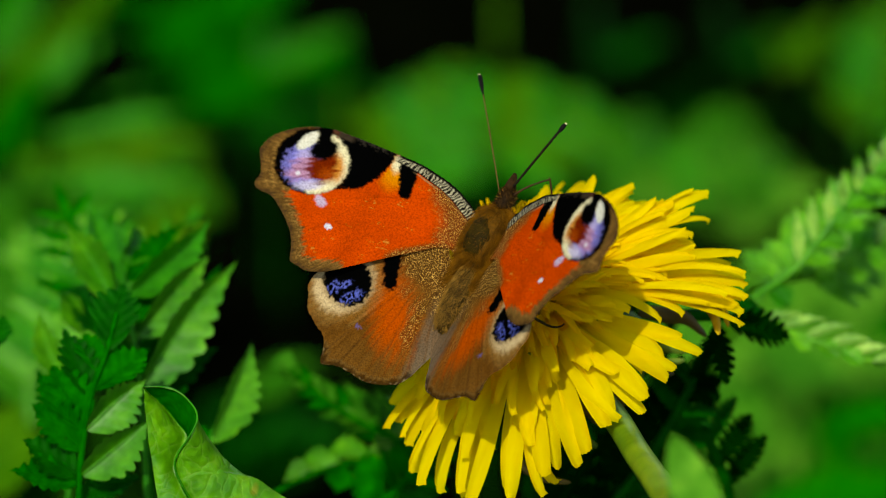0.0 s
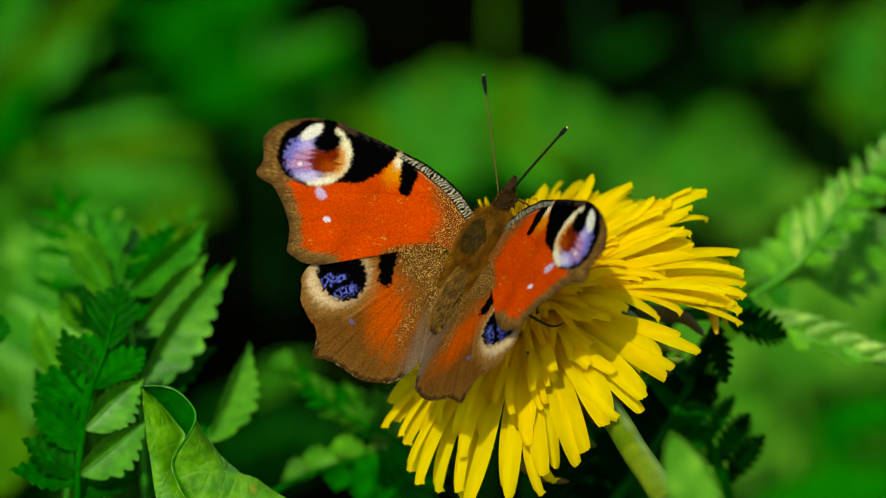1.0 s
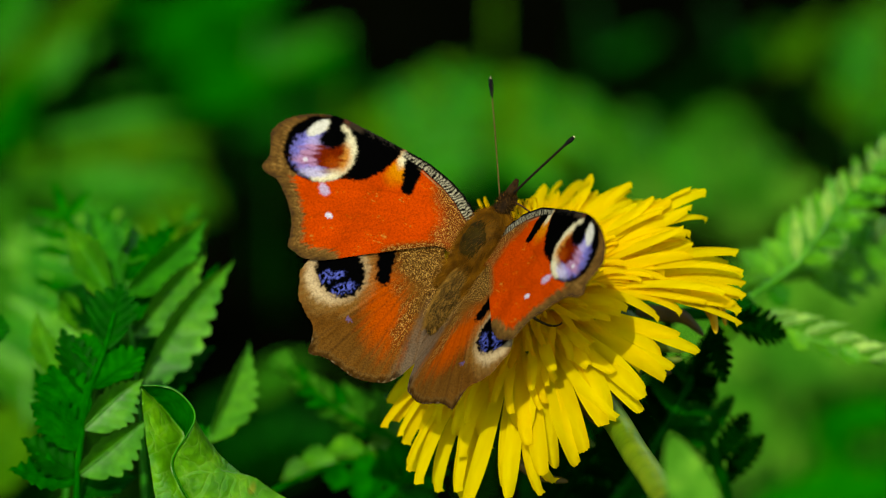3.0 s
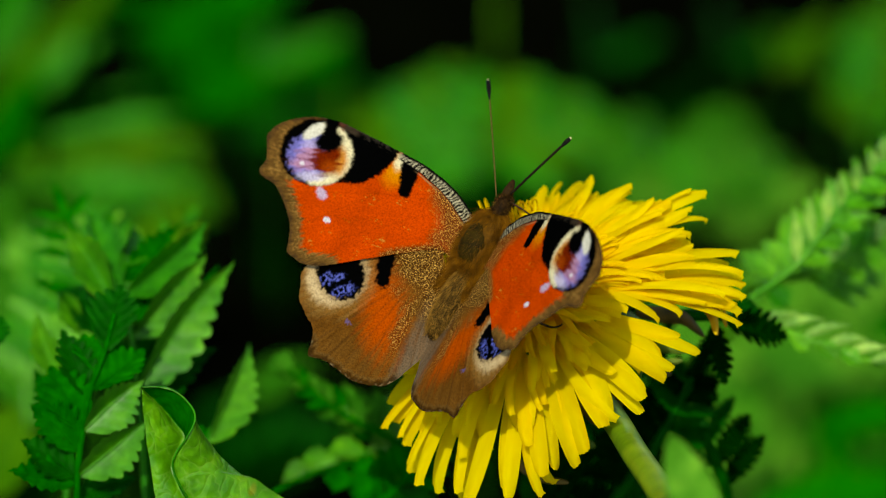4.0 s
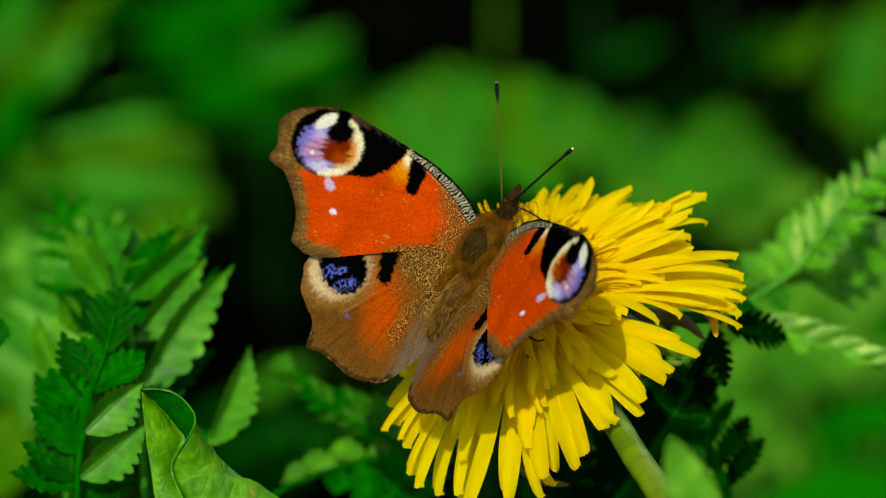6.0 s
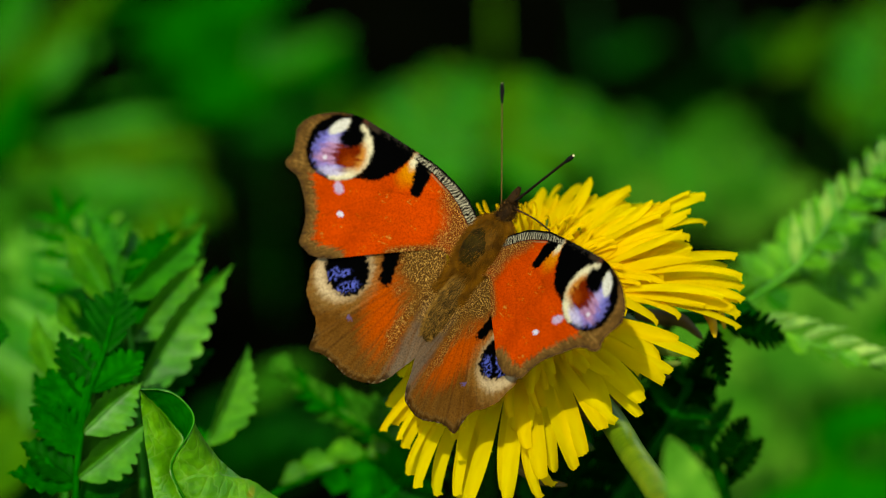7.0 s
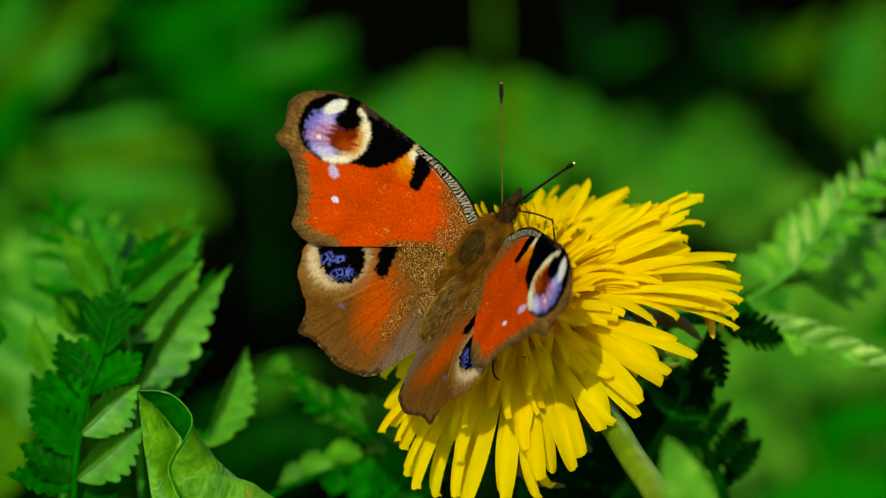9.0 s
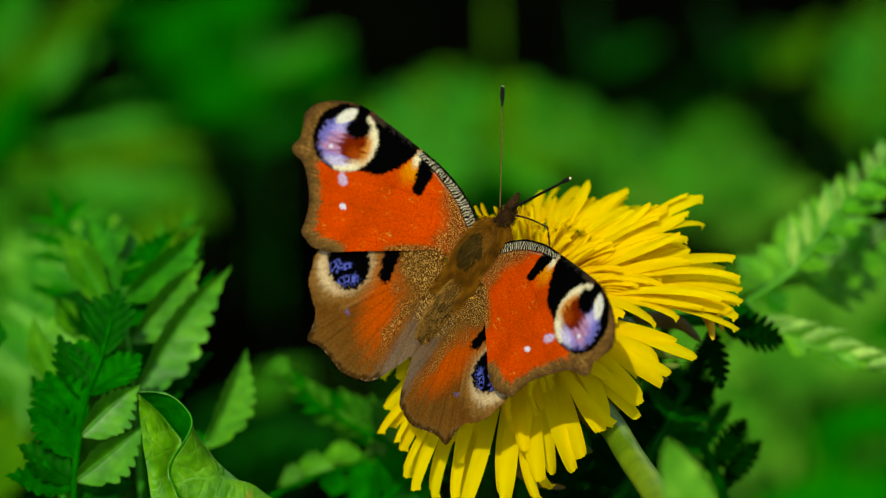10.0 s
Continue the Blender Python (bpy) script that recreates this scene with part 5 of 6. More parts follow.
    c = coat(c, (1 - step(spot(ju, jv, 18.2, -0.1, 2.3, 2.3, -31) + (lines - 0.5) * 0.55, 0.55, 1.1)), MAROON)
    c = coat(c, (1 - step(spot(ju, jv, 17.4, -0.8, 1.3, 1.2, 0), 0.2, 1.2)) * 0.8, (0.34, 0.05, 0.003))
    c = coat(c, 1 - step(spot(ju, jv, 21.5, 2.45, 1.7, 0.85, -59), 0.75, 1.15), (0.76, 0.70, 0.58))
    c = coat(c, 1 - step(spot(ju, jv, 19.0, 2.1, 2.0, 1.45, -31), 0.72, 1.12), BLACK)
    d, t = to_segment(ju, jv, (19.3, 2.6), (19.8, 4.4))
    c = coat(c, 1 - step(d, 0.75, 1.1), BLACK)
    c = coat(c, (1 - step(spot(u, v, 20.9, -1.85, 0.34, 0.28), 0.5, 1.3)), WHITE)
    for a, b in (((19.4, -0.4), (22.6, -0.6)), ((19.4, -0.8), (23.2, -1.9)), ((19.0, -1.2), (21.4, -2.8))):
        d, t = to_segment(u, v, a, b)
        c = coat(c, (1 - step(d, 0.03, 0.2)) * 0.65 * mid * (1 - 0.6 * t), (0.14, 0.02, 0.04))
    # lilac dots
    c = coat(c, (1 - step(spot(ju, jv, 16.6, -4.2, 1.0, 0.62, 25), 0.6, 1.25)) * 0.9, (0.56, 0.44, 0.62))
    c = coat(c, 1 - step(spot(ju, jv, 14.3, -6.9, 0.5, 0.42), 0.75, 1.2), WHITE)
    # front edge: black and cream hatching, with a pale line behind it
    d = edge_distance(u, v, FORE_EDGE[0:7])
    wide = 1.65 - 0.07 * np.clip(u, 0, 10)
    strip = (1 - step(d, wide - 0.1, wide + 0.05)) * (1 - step(u, 9.4, 10.2))
    saw = np.sin((u + v * 0.55 + 0.5 * (value_noise(u, v, 0.5, 12) - 0.5)) * 2 * math.pi / 0.47)
    hatch = step(saw + (value_noise(u, v, 0.16, 13) - 0.5) * 1.3, 0.15, 0.5)
    c = coat(c, strip, (0.004, 0.0035, 0.003))
    c = coat(c, strip * hatch * step(d, 0.15, 0.35) * (1 - step(d, wide - 0.25, wide - 0.08)), (0.50, 0.43, 0.28))
    c = coat(c, (1 - step(np.abs(d - wide - 0.15), 0.04, 0.14)) * (1 - step(u, 5.5, 7.5)) * 0.8, (0.34, 0.22, 0.10))
    # brown base strewn with gold
    root = u - (-0.9 + (v + 3.3) * 0.62)
    gold = 1 - step(root + (big - 0.5) * 2.4, -1.6, 2.6)
    gold = np.maximum(gold, (1 - step(edge_distance(u, v, FORE_EDGE[28:32]), 0.2, 1.3)) * (1 - step(u, 4, 8)))
    gold = gold * (1 - strip)
    c = coat(c, np.clip(gold * 1.2, 0, 1) * 0.85, (0.060, 0.020, 0.001))
    # faint veins
    for a, b in (((3, 1.5), (10, -1.0)), ((10, -1.0), (21, -6.0)), ((10, -1.0), (17.5, -9.5)), ((4, -1.5), (15.5, -12.0)), ((10, -1), (24.5, -2.5)), ((10.0, 0.5), (10, -1))):
        d, t = to_segment(u, v, a, b)
        c = coat(c, (1 - step(d, 0.05, 0.16)) * 0.15, (0.10, 0.02, 0.004))
    return c, gold


def hind_pattern(u, v):
    ju = u + (value_noise(u, v, 0.3, 21) - 0.5) * 0.55
    jv = v + (value_noise(u, v, 0.3, 22) - 0.5) * 0.55
    along = np.arctan2(u - 3.0, -(v + 4.0))
    ray = value_noise(along * 60, np.hypot(u - 3, v + 4) * 0.25, 1.0, 23)
    c = np.ones((*u.shape, 3)) * np.array((0.160, 0.057, 0.007)) * (0.42 + 0.45 * value_noise(u, v, 1.2, 24) + 0.45 * ray)[..., None]
    c = coat(c, step(-v, 16.0, 21.5) * (0.25 + 0.6 * ray), (0.145, 0.062, 0.011))
    # rust field, streaked along the veins
    field = spot(ju, jv, 7.0, -13.8, 3.5, 7.0, -27)
    c = coat(c, (1 - step(field + (ray - 0.5) * 0.45, 0.15, 1.3)) * 0.95, (0.46, 0.062, 0.001))
    # cream ring, open below, and black eye
    ring = spot(ju, jv, 14.6, -12.1, 4.45, 4.55, 15)
    c = coat(c, (1 - step(ring + (ray - 0.5) * 0.3, 0.8, 1.4)) * 0.55, (0.38, 0.21, 0.055))
    open_side = 1 - 0.55 * step(-v - 0.5 * u, 7.5, 11.5)
    c = coat(c, (1 - step(ring, 0.72, 1.04)) * 0.95 * open_side, (0.66, 0.47, 0.25))
    c = coat(c, (1 - step(spot(ju, jv, 14.3, -11.6, 4.1, 3.4, 38), 0.85, 1.12)) * 0.5, (0.13, 0.06, 0.015))
    c = coat(c, 1 - step(spot(ju, jv, 14.3, -11.6, 3.75, 3.0, 38), 0.92, 1.06), BLACK)
    speck = value_noise(u, v, 0.2, 25)
    for cu, cv, ru, rv, k in ((13.0, -13.6, 1.7, 0.75, -43), (15.6, -12.9, 0.8, 1.0, 30), (14.2, -12.2, 1.1, 0.5, -43)):
        s = 1 - step(spot(ju, jv, cu, cv, ru, rv, k), 0.5, 1.25)
        c = coat(c, s * step(speck, 0.36, 0.58), (0.10, 0.12, 0.50))
    c = coat(c, (1 - step(spot(ju, jv, 10.5, -17.0, 0.5, 0.3), 0.6, 1.3)) * step(speck, 0.4, 0.6) * 0.55, (0.14, 0.12, 0.36))
    d, t = to_segment(ju, jv, (9.7, -7.2), (8.8, -10.5))
    bar = 1 - step(d, 1.0 - 0.4 * t, 1.5 - 0.4 * t)
    c = coat(c, bar, BLACK)
    eye = 1 - step(spot(ju, jv, 14.3, -11.6, 3.75, 3.0, 38), 0.92, 1.06)
    # grey inner margin and dark rim
    c = coat(c, (1 - step(ju, 1.5, 3.2)) * step(-v, 8.5, 10.5) * (0.3 + 0.5 * ray), (0.155, 0.120, 0.080))
    rim = edge_distance(u, v, HIND_EDGE[9:17])
    c = coat(c, (1 - step(rim + (ray - 0.5) * 0.4, 0.1, 1.1)) * 0.8, (0.022, 0.012, 0.003))
    c = coat(c, (1 - step(np.abs(rim - 0.75 + (ray - 0.5) * 0.5), 0.06, 0.3)) * 0.22, (0.22, 0.13, 0.04))
    c = coat(c, (1 - step(rim, 0.12, 0.3)) * step(value_noise(u, v, 0.16, 28), 0.66, 0.8) * 0.55, (0.32, 0.22, 0.11))
    # base strewn with gold
    gold = (1 - step(v * -1 + (u - 4) * 0.45 + (value_noise(u, v, 1.5, 26) - 0.5) * 3, 8.5, 13.0)) * step(10.2 - u + (v + 8) * -0.1, 0, 2.0)
    band = 1 - step(np.abs((u - 4.0) - (v + 12) * 0.02) + (value_noise(u, v, 1, 27) - 0.5), 0.3, 1.3)
    gold = np.maximum(gold, band * step(-v, 10, 12) * (1 - step(-v, 16, 20)) * 0.7)
    gold = gold * (1 - bar)
    c = coat(c, gold * 0.85, (0.046, 0.016, 0.001))
    for k in range(9):
        a = radians(8 + k * 8.5)
        d, t = to_segment(u, v, (4.0, -6.5), (4.0 + 18 * math.sin(a), -6.5 - 18 * math.cos(a)))
        c = coat(c, (1 - step(d, 0.05, 0.2)) * 0.25 * step(t, 0.2, 0.4) * (1 - eye) * (1 - bar), (0.06, 0.03, 0.01))
    return c, gold


def rounded(line, n):
    """n points along a smooth line through the given ones."""
    p = [Vector((*q, 0)) for q in line]
    p = [p[0] * 2 - p[1], *p, p[-1] * 2 - p[-2]]
    out = []
    for i in range(1, len(p) - 2):
        for k in range(24):
            s = k / 24
            a, b, c, d = p[i - 1:i + 3]
            out.append(0.5 * ((2 * b) + (c - a) * s + (2 * a - 5 * b + 4 * c - d) * s * s + (3 * b - a - 3 * c + d) * s ** 3))
    out.append(p[-2])
    way = np.concatenate([[0], np.cumsum([(b - a).length for a, b in zip(out, out[1:])])])
    q = np.linspace(0, way[-1], n)
    return np.stack([np.interp(q, way, [o[k] for o in out]) for k in (0, 1)], 1)


def build_wing(name, edge, root, paint, n, m, mirror, parent, label, camber, lift=0.0):
    """A thin scaled wing in its own plane, veins raised, edge slightly ragged."""
    rim = rounded(edge, n)
    rng = np.random.RandomState(5)
    ragged = np.convolve(rng.normal(0, 1, n), np.ones(3) / 3, "same") * 0.07
    way = rim - np.array(root)
    rim = rim + way / np.linalg.norm(way, axis=1)[:, None] * ragged[:, None]
    s = (np.linspace(0, 1, m) ** 0.8)[None, :, None]
    uv = np.array(root) + (rim[:, None, :] - np.array(root)) * s
    u, v = uv[..., 0], uv[..., 1]
    colour, gold = paint(u, v)
    turn, du, dv, ka, kb, kc = camber
    ru = (u * math.cos(turn) - v * math.sin(turn) + du) / 20
    rv = (u * math.sin(turn) + v * math.cos(turn) + dv) / 20
    z = ka * ru * ru + kb * ru * rv + kc * rv * rv + 0.12 * (value_noise(u, v, 3.0, 31) - 0.5) * np.clip(u / 8, 0, 1)
    angle = np.arctan2(v - root[1], u - root[0])
    z = z + 0.05 * np.sin(angle * 26) * np.clip(s[..., 0] * 1.4 - 0.35, 0, 1)
    if lift:
        z = z + lift * (1 - step(edge_distance(u, v, edge[:5]), 0.0, 6.0)) * step(u, 11.5, 16)
    co = np.stack([u * mirror, v, z], -1).reshape(-1, 3) * MM
    faces = grid_faces(n, m)
    if mirror > 0:
        faces = faces[:, ::-1]
    me = bpy.data.meshes.new(name)
    me.from_pydata(co.tolist(), [], faces.tolist())
    me.materials.append(WING)
    me.shade_smooth()
    att = me.color_attributes.new("pattern", "FLOAT_COLOR", "POINT")
    rgba = np.concatenate([np.clip(colour * 0.60, 0, 1), gold[..., None]], -1).astype(np.float32)
    att.data.foreach_set("color", rgba.ravel())
    me.update()
    return child(name, me, parent, label)


def hair_mesh(name, spots, rng, mat, width=0.00005):
    """Tapered hairs; spots: (foot, way, length)."""
    v, f = [], []
    for p, d, l in spots:
        x = d.cross(Vector((rng.uniform(-1, 1), rng.uniform(-1, 1), rng.uniform(-1, 1)))).normalized() * width
        mid = p + d * l * 0.6 + Vector((0, -0.12 * l, 0))
        o = len(v)
        v += [p - x, p + x, mid + x * 0.7, mid - x * 0.7, p + d * l + Vector((0, -0.4 * l, 0))]
        f += [(o, o + 1, o + 2, o + 3), (o + 3, o + 2, o + 4)]
    return mesh_of(name, v, f, mat)


def egg(centre, radii, n=20, m=28, taper=0.0, rough=0.0):
    v = []
    for i in range(n + 1):
        a = math.pi * i / n
        for k in range(m):
            b = 2 * math.pi * k / m
            y = -math.cos(a)
            w = math.sin(a) * (1 + taper * y)
            p = Vector((w * math.cos(b), y, w * math.sin(b)))
            r = 1 + rough * noise.noise(p * 6)
            v.append(Vector((p.x * radii[0], p.y * radii[1], p.z * radii[2])) * r + Vector(centre))
    f = []
    for i in range(n):
        for k in range(m):
            a, b = i * m + k, i * m + (k + 1) % m
            f.append((a, b, b + m, a + m))
    return [q * MM for q in v], f


def build_butterfly():
    rng = random.Random(3)
    b = new("butterfly")
    tagged(b, "peacock butterfly with open rust-red eyespotted wings, feeding on the dandelion", "butterfly")
    wings = []
    for mirror in (-1, 1):
        wings.append(build_wing("forewing", FORE_EDGE, (-3.4, -0.8), fore_pattern, 460, 220, mirror, b, "rust-red forewing with a lilac and cream eyespot", FORE_CAMBER))
        wings.append(build_wing("hindwing", HIND_EDGE, (3.0, -4.5), hind_pattern, 360, 180, mirror, b, "brown hindwing with a blue-black eyespot", HIND_CAMBER))
    child("thorax", mesh_of("thorax", *egg((0.1, 1.8, 2.0), (2.9, 4.6, 2.3), rough=0.06), FUR), b, "furry brown thorax")
    child("thorax_plate", mesh_of("thorax_plate", *egg((0.0, 1.2, 2.75), (2.1, 3.1, 2.05), rough=0.10), THORAX), b, "bare olive-brown back plate")
    child("abdomen", mesh_of("abdomen", *egg((0.3, -6.4, 1.9), (1.65, 5.8, 1.7), taper=-0.12, rough=0.05), ABDOMEN), b, "dark brown speckled abdomen")
    child("head", mesh_of("head", *egg((0.55, 6.9, 2.6), (1.0, 1.9, 1.15), rough=0.10), HEAD), b, "dark furry head")
    v, f = tube([Vector((0.5, 8.1, 2.8)) * MM, Vector((0.55, 9.1, 3.0)) * MM, Vector((0.6, 10.5, 3.3)) * MM], [0.0008, 0.0007, 0.00025], 10)
    child("palp", mesh_of("palp", v, f, HEAD), b, "pointed dark palps")
    spots = []
    for k in range(14000):
        a, y = rng.uniform(0, 2 * math.pi), rng.uniform(-3.6, 6.4)
        if rng.random() < 0.78 and -1.5 < y < 4.4 and 0.85 < a < 2.3:
            continue
        w = math.sqrt(max(0, 1 - ((y - 1.6) / 5) ** 2))
        p = Vector((0.1 + 2.9 * w * math.cos(a), y, 1.9 + 2.3 * w * math.sin(a)))
        d = Vector((math.cos(a) * 0.8, -0.5 + rng.uniform(-0.6, 0.6), math.sin(a) * 0.6)).normalized()
        spots.append((p * MM, d, rng.uniform(0.5, 1.3) * MM))
    for k in range(8000):
        g = rng.choice((-1, 1))
        y = rng.uniform(-5.5, 5.8)
        p = Vector((0.1 + g * rng.uniform(1.6, 2.9) * (1 - 0.04 * abs(y)), y, 2.3 + rng.uniform(-0.6, 0.6)))
        d = Vector((g * rng.uniform(0.5, 1.0), rng.uniform(-0.9, 0.1), rng.uniform(-0.15, 0.35))).normalized()
        spots.append((p * MM, d, rng.uniform(0.6, 1.8) * MM))
    child("fur", hair_mesh("fur", spots, rng, HAIR, 0.000018), b, "tawny fur on the thorax")
    spots = []
    for k in range(3200):
        a, y = rng.uniform(0, math.pi), rng.uniform(-11.6, -2.5)
        w = math.sqrt(max(0, 1 - ((y + 6.6) / 5.6) ** 2))
        p = Vector((0.3 + 1.65 * w * math.cos(a), y, 1.9 + 1.7 * w * math.sin(a)))
        d = Vector((math.cos(a) * 0.5, -0.8, math.sin(a) * 0.5)).normalized()
        spots.append((p * MM, d, rng.uniform(0.3, 0.9) * MM))
    child("down", hair_mesh("down", spots, rng, HAIR_PALE, 0.000013), b, "pale gold down on the abdomen")
    spots = []
    for k in range(1600):
        d = Vector((rng.gauss(0, 1), rng.gauss(0, 1), rng.gauss(0, 1))).normalized()
        p = Vector((0.55, 7.0, 2.6)) + Vector((d.x * 0.95, d.y * 1.85, d.z * 1.1))
        spots.append((p * MM, (d + Vector((0, 0.4, 0.1))).normalized(), rng.uniform(0.25, 0.7) * MM))
    child("face_hair", hair_mesh("face_hair", spots[:1150], rng, HEAD, 0.00003), b, "dark bristly hair on the head")
    child("pale_hair", hair_mesh("pale_hair", spots[1150:], rng, HAIR_PALE, 0.00002), b, "pale flecks of hair on the head")
    antennae = []
    for k in range(2):
        left = k == 0
        foot = Vector((-0.4, 7.6, 3.4)) if left else Vector((1.4, 8.6, 3.4))
        tip = Vector((-11.5, 21.0, 4.0)) if left else Vector((5.8, 17.9, 4.0))
        mid = (foot + tip) / 2 + Vector((0.25, 0.1, 0.3))
        pts = [p - foot * MM for p in bezier([foot * MM, mid * MM, tip * MM], 24)]
        ant = child("antenna", mesh_of("antenna", *tube(pts[:21], [0.00010 if left else 0.00017] * 21, 7), ANTENNA_TAWNY if left else ANTENNA), b, "thin brown antenna")
        ant.location = foot * MM
        antennae.append(ant)
        child("club", mesh_of("club", *tube(pts[19:], [0.00009, 0.00019, 0.00029, 0.00031, 0.00022], 8), CLUB), ant, "black antenna club")
        child("club_tip", mesh_of("club_tip", *egg(pts[23] / MM, (0.18, 0.2, 0.18), 8, 10), TIP), ant, "cream antenna tip")
    # proboscis: a rod to the knee, and one from the knee into the floret
    pts = [Vector((5.2 * k / 11, 0, 0.25 * math.sin(math.pi * k / 11))) * MM for k in range(12)]
    upper = child("proboscis", mesh_of("proboscis", *tube(pts, [0.00013 - 0.000002 * k for k in range(12)], 8), PROBOSCIS), b, "thin reddish-black proboscis")
    pts = [Vector((-0.25, 0, -0.12)) * MM, Vector((-0.05, 0, -0.04)) * MM] + [Vector((6.0 * k / 9, 0, 0.18 * math.sin(math.pi * k / 9))) * MM for k in range(10)]
    lower = child("proboscis_tip", mesh_of("proboscis_tip", *tube(pts, [0.00012] * 12, 8), PROBOSCIS), b)
    for x, y, ex, ey in ((-1.6, 3.4, -4.0, 5.4), (1.6, 3.4, 4.4, 5.2), (-1.5, 0.2, -4.5, -2.0), (1.5, 0.2, 4.6, -2.2)):
        pts = bezier([Vector((x, y, 0.6)) * MM, Vector((ex * 1.1, ey, 0.8)) * MM, Vector((ex, ey * 1.1, -4.6)) * MM], 9)
        child("leg", mesh_of("leg", *tube(pts, [0.00022, 0.00022, 0.0002, 0.00018, 0.00016, 0.00014, 0.00012, 0.0001, 0.0001], 7), FUR_DARK), b)
    # a walking leg set down on the florets: foot, bend and thigh, in the foot's space
    pts = bezier([Vector((0.2, 0.25, 0)) * MM, Vector((-0.6, -0.6, 0.2)) * MM, Vector((-2.0, -0.3, 0.3)) * MM, Vector((-3.2, 0.9, 0.8)) * MM, Vector((-6.0, 2.4, 2.6)) * MM], 16)
    walker = child("leg", mesh_of("leg", *tube(pts, [0.00010 + 0.000009 * k for k in range(16)], 8), FUR_DARK), b, "thin dark leg set down on the florets")
    return b, wings, antennae, (upper, lower), walker


butterfly, (left_forewing, left_hindwing, right_forewing, right_hindwing), (left_antenna, right_antenna), (proboscis, proboscis_tip), walking_leg = build_butterfly()


# ---- what moves ----
BODY_ROWS = [
    (0, pose(0.00545, -0.00170, 0.33969, 38.74, -9.75, -41.70)),
    (0.5, pose(0.00537, -0.00171, 0.33951, 37.58, -8.48, -42.92)),
    (1, pose(0.00528, -0.00156, 0.33929, 38.46, -8.59, -44.00)),
    (1.5, pose(0.00533, -0.00150, 0.33916, 36.74, -7.03, -44.48)),
    (2, pose(0.00532, -0.00129, 0.33888, 35.49, -5.90, -46.00)),
    (2.5, pose(0.00527, -0.00090, 0.33861, 36.51, -5.51, -45.65)),
    (4, pose(0.00500, -0.00050, 0.33837, 42.50, -3.72, -44.21)),
    (4.5, pose(0.00517, -0.00034, 0.33823, 41.19, -2.85, -45.05)),
    (5, pose(0.00484, -0.00015, 0.33826, 43.85, -4.07, -44.36)),
    (5.5, pose(0.00540, -0.00026, 0.33826, 43.22, -2.49, -45.83)),
    (7, pose(0.00534, -0.00063, 0.33821, 43.31, -0.33, -49.14)),
    (7.5, pose(0.00530, -0.00075, 0.33815, 43.58, 0.59, -50.74)),
    (8, pose(0.00540, -0.00071, 0.33806, 43.98, 0.91, -51.00)),
    (8.5, pose(0.00562, -0.00044, 0.33823, 44.82, 1.34, -51.32)),
    (9, pose(0.00559, -0.00044, 0.33822, 44.86, 1.54, -51.03)),
    (9.5, pose(0.00566, -0.00058, 0.33823, 45.08, 2.12, -50.84)),
    (10, pose(0.00536, -0.00074, 0.33815, 46.89, 3.39, -52.72)),
]
LEFT_FORE_ROWS = [
    (0, pose(-0.00476, 0.00225, 0.00399, 0.50, 32.91, 1.44)),
    (0.5, pose(-0.00474, 0.00225, 0.00401, 0.55, 33.60, 1.36)),
    (1, pose(-0.00472, 0.00228, 0.00402, 0.16, 33.93, 0.58)),
    (1.5, pose(-0.00481, 0.00225, 0.00390, 0.22, 30.92, 1.47)),
    (2, pose(-0.00483, 0.00225, 0.00386, 0.03, 30.11, 1.32)),
    (2.5, pose(-0.00484, 0.00227, 0.00383, -0.29, 29.56, 0.83)),
    (4, pose(-0.00484, 0.00233, 0.00378, -1.04, 28.60, -0.46)),
    (4.5, pose(-0.00486, 0.00232, 0.00376, -1.02, 28.10, -0.30)),
    (5, pose(-0.00487, 0.00230, 0.00376, -0.83, 28.04, 0.13)),
    (5.5, pose(-0.00471, 0.00234, 0.00399, -0.68, 33.61, -0.86)),
    (7, pose(-0.00500, 0.00239, 0.00335, -2.53, 19.52, -1.84)),
    (7.5, pose(-0.00499, 0.00239, 0.00339, -2.45, 20.33, -1.82)),
    (8, pose(-0.00494, 0.00241, 0.00349, -2.42, 22.58, -2.29)),
    (8.5, pose(-0.00461, 0.00247, 0.00403, -2.38, 35.15, -4.13)),
    (9, pose(-0.00466, 0.00246, 0.00397, -2.26, 33.72, -3.74)),
    (9.5, pose(-0.00471, 0.00246, 0.00390, -2.36, 31.98, -3.70)),
    (10, pose(-0.00497, 0.00243, 0.00339, -2.73, 20.54, -2.69)),
]
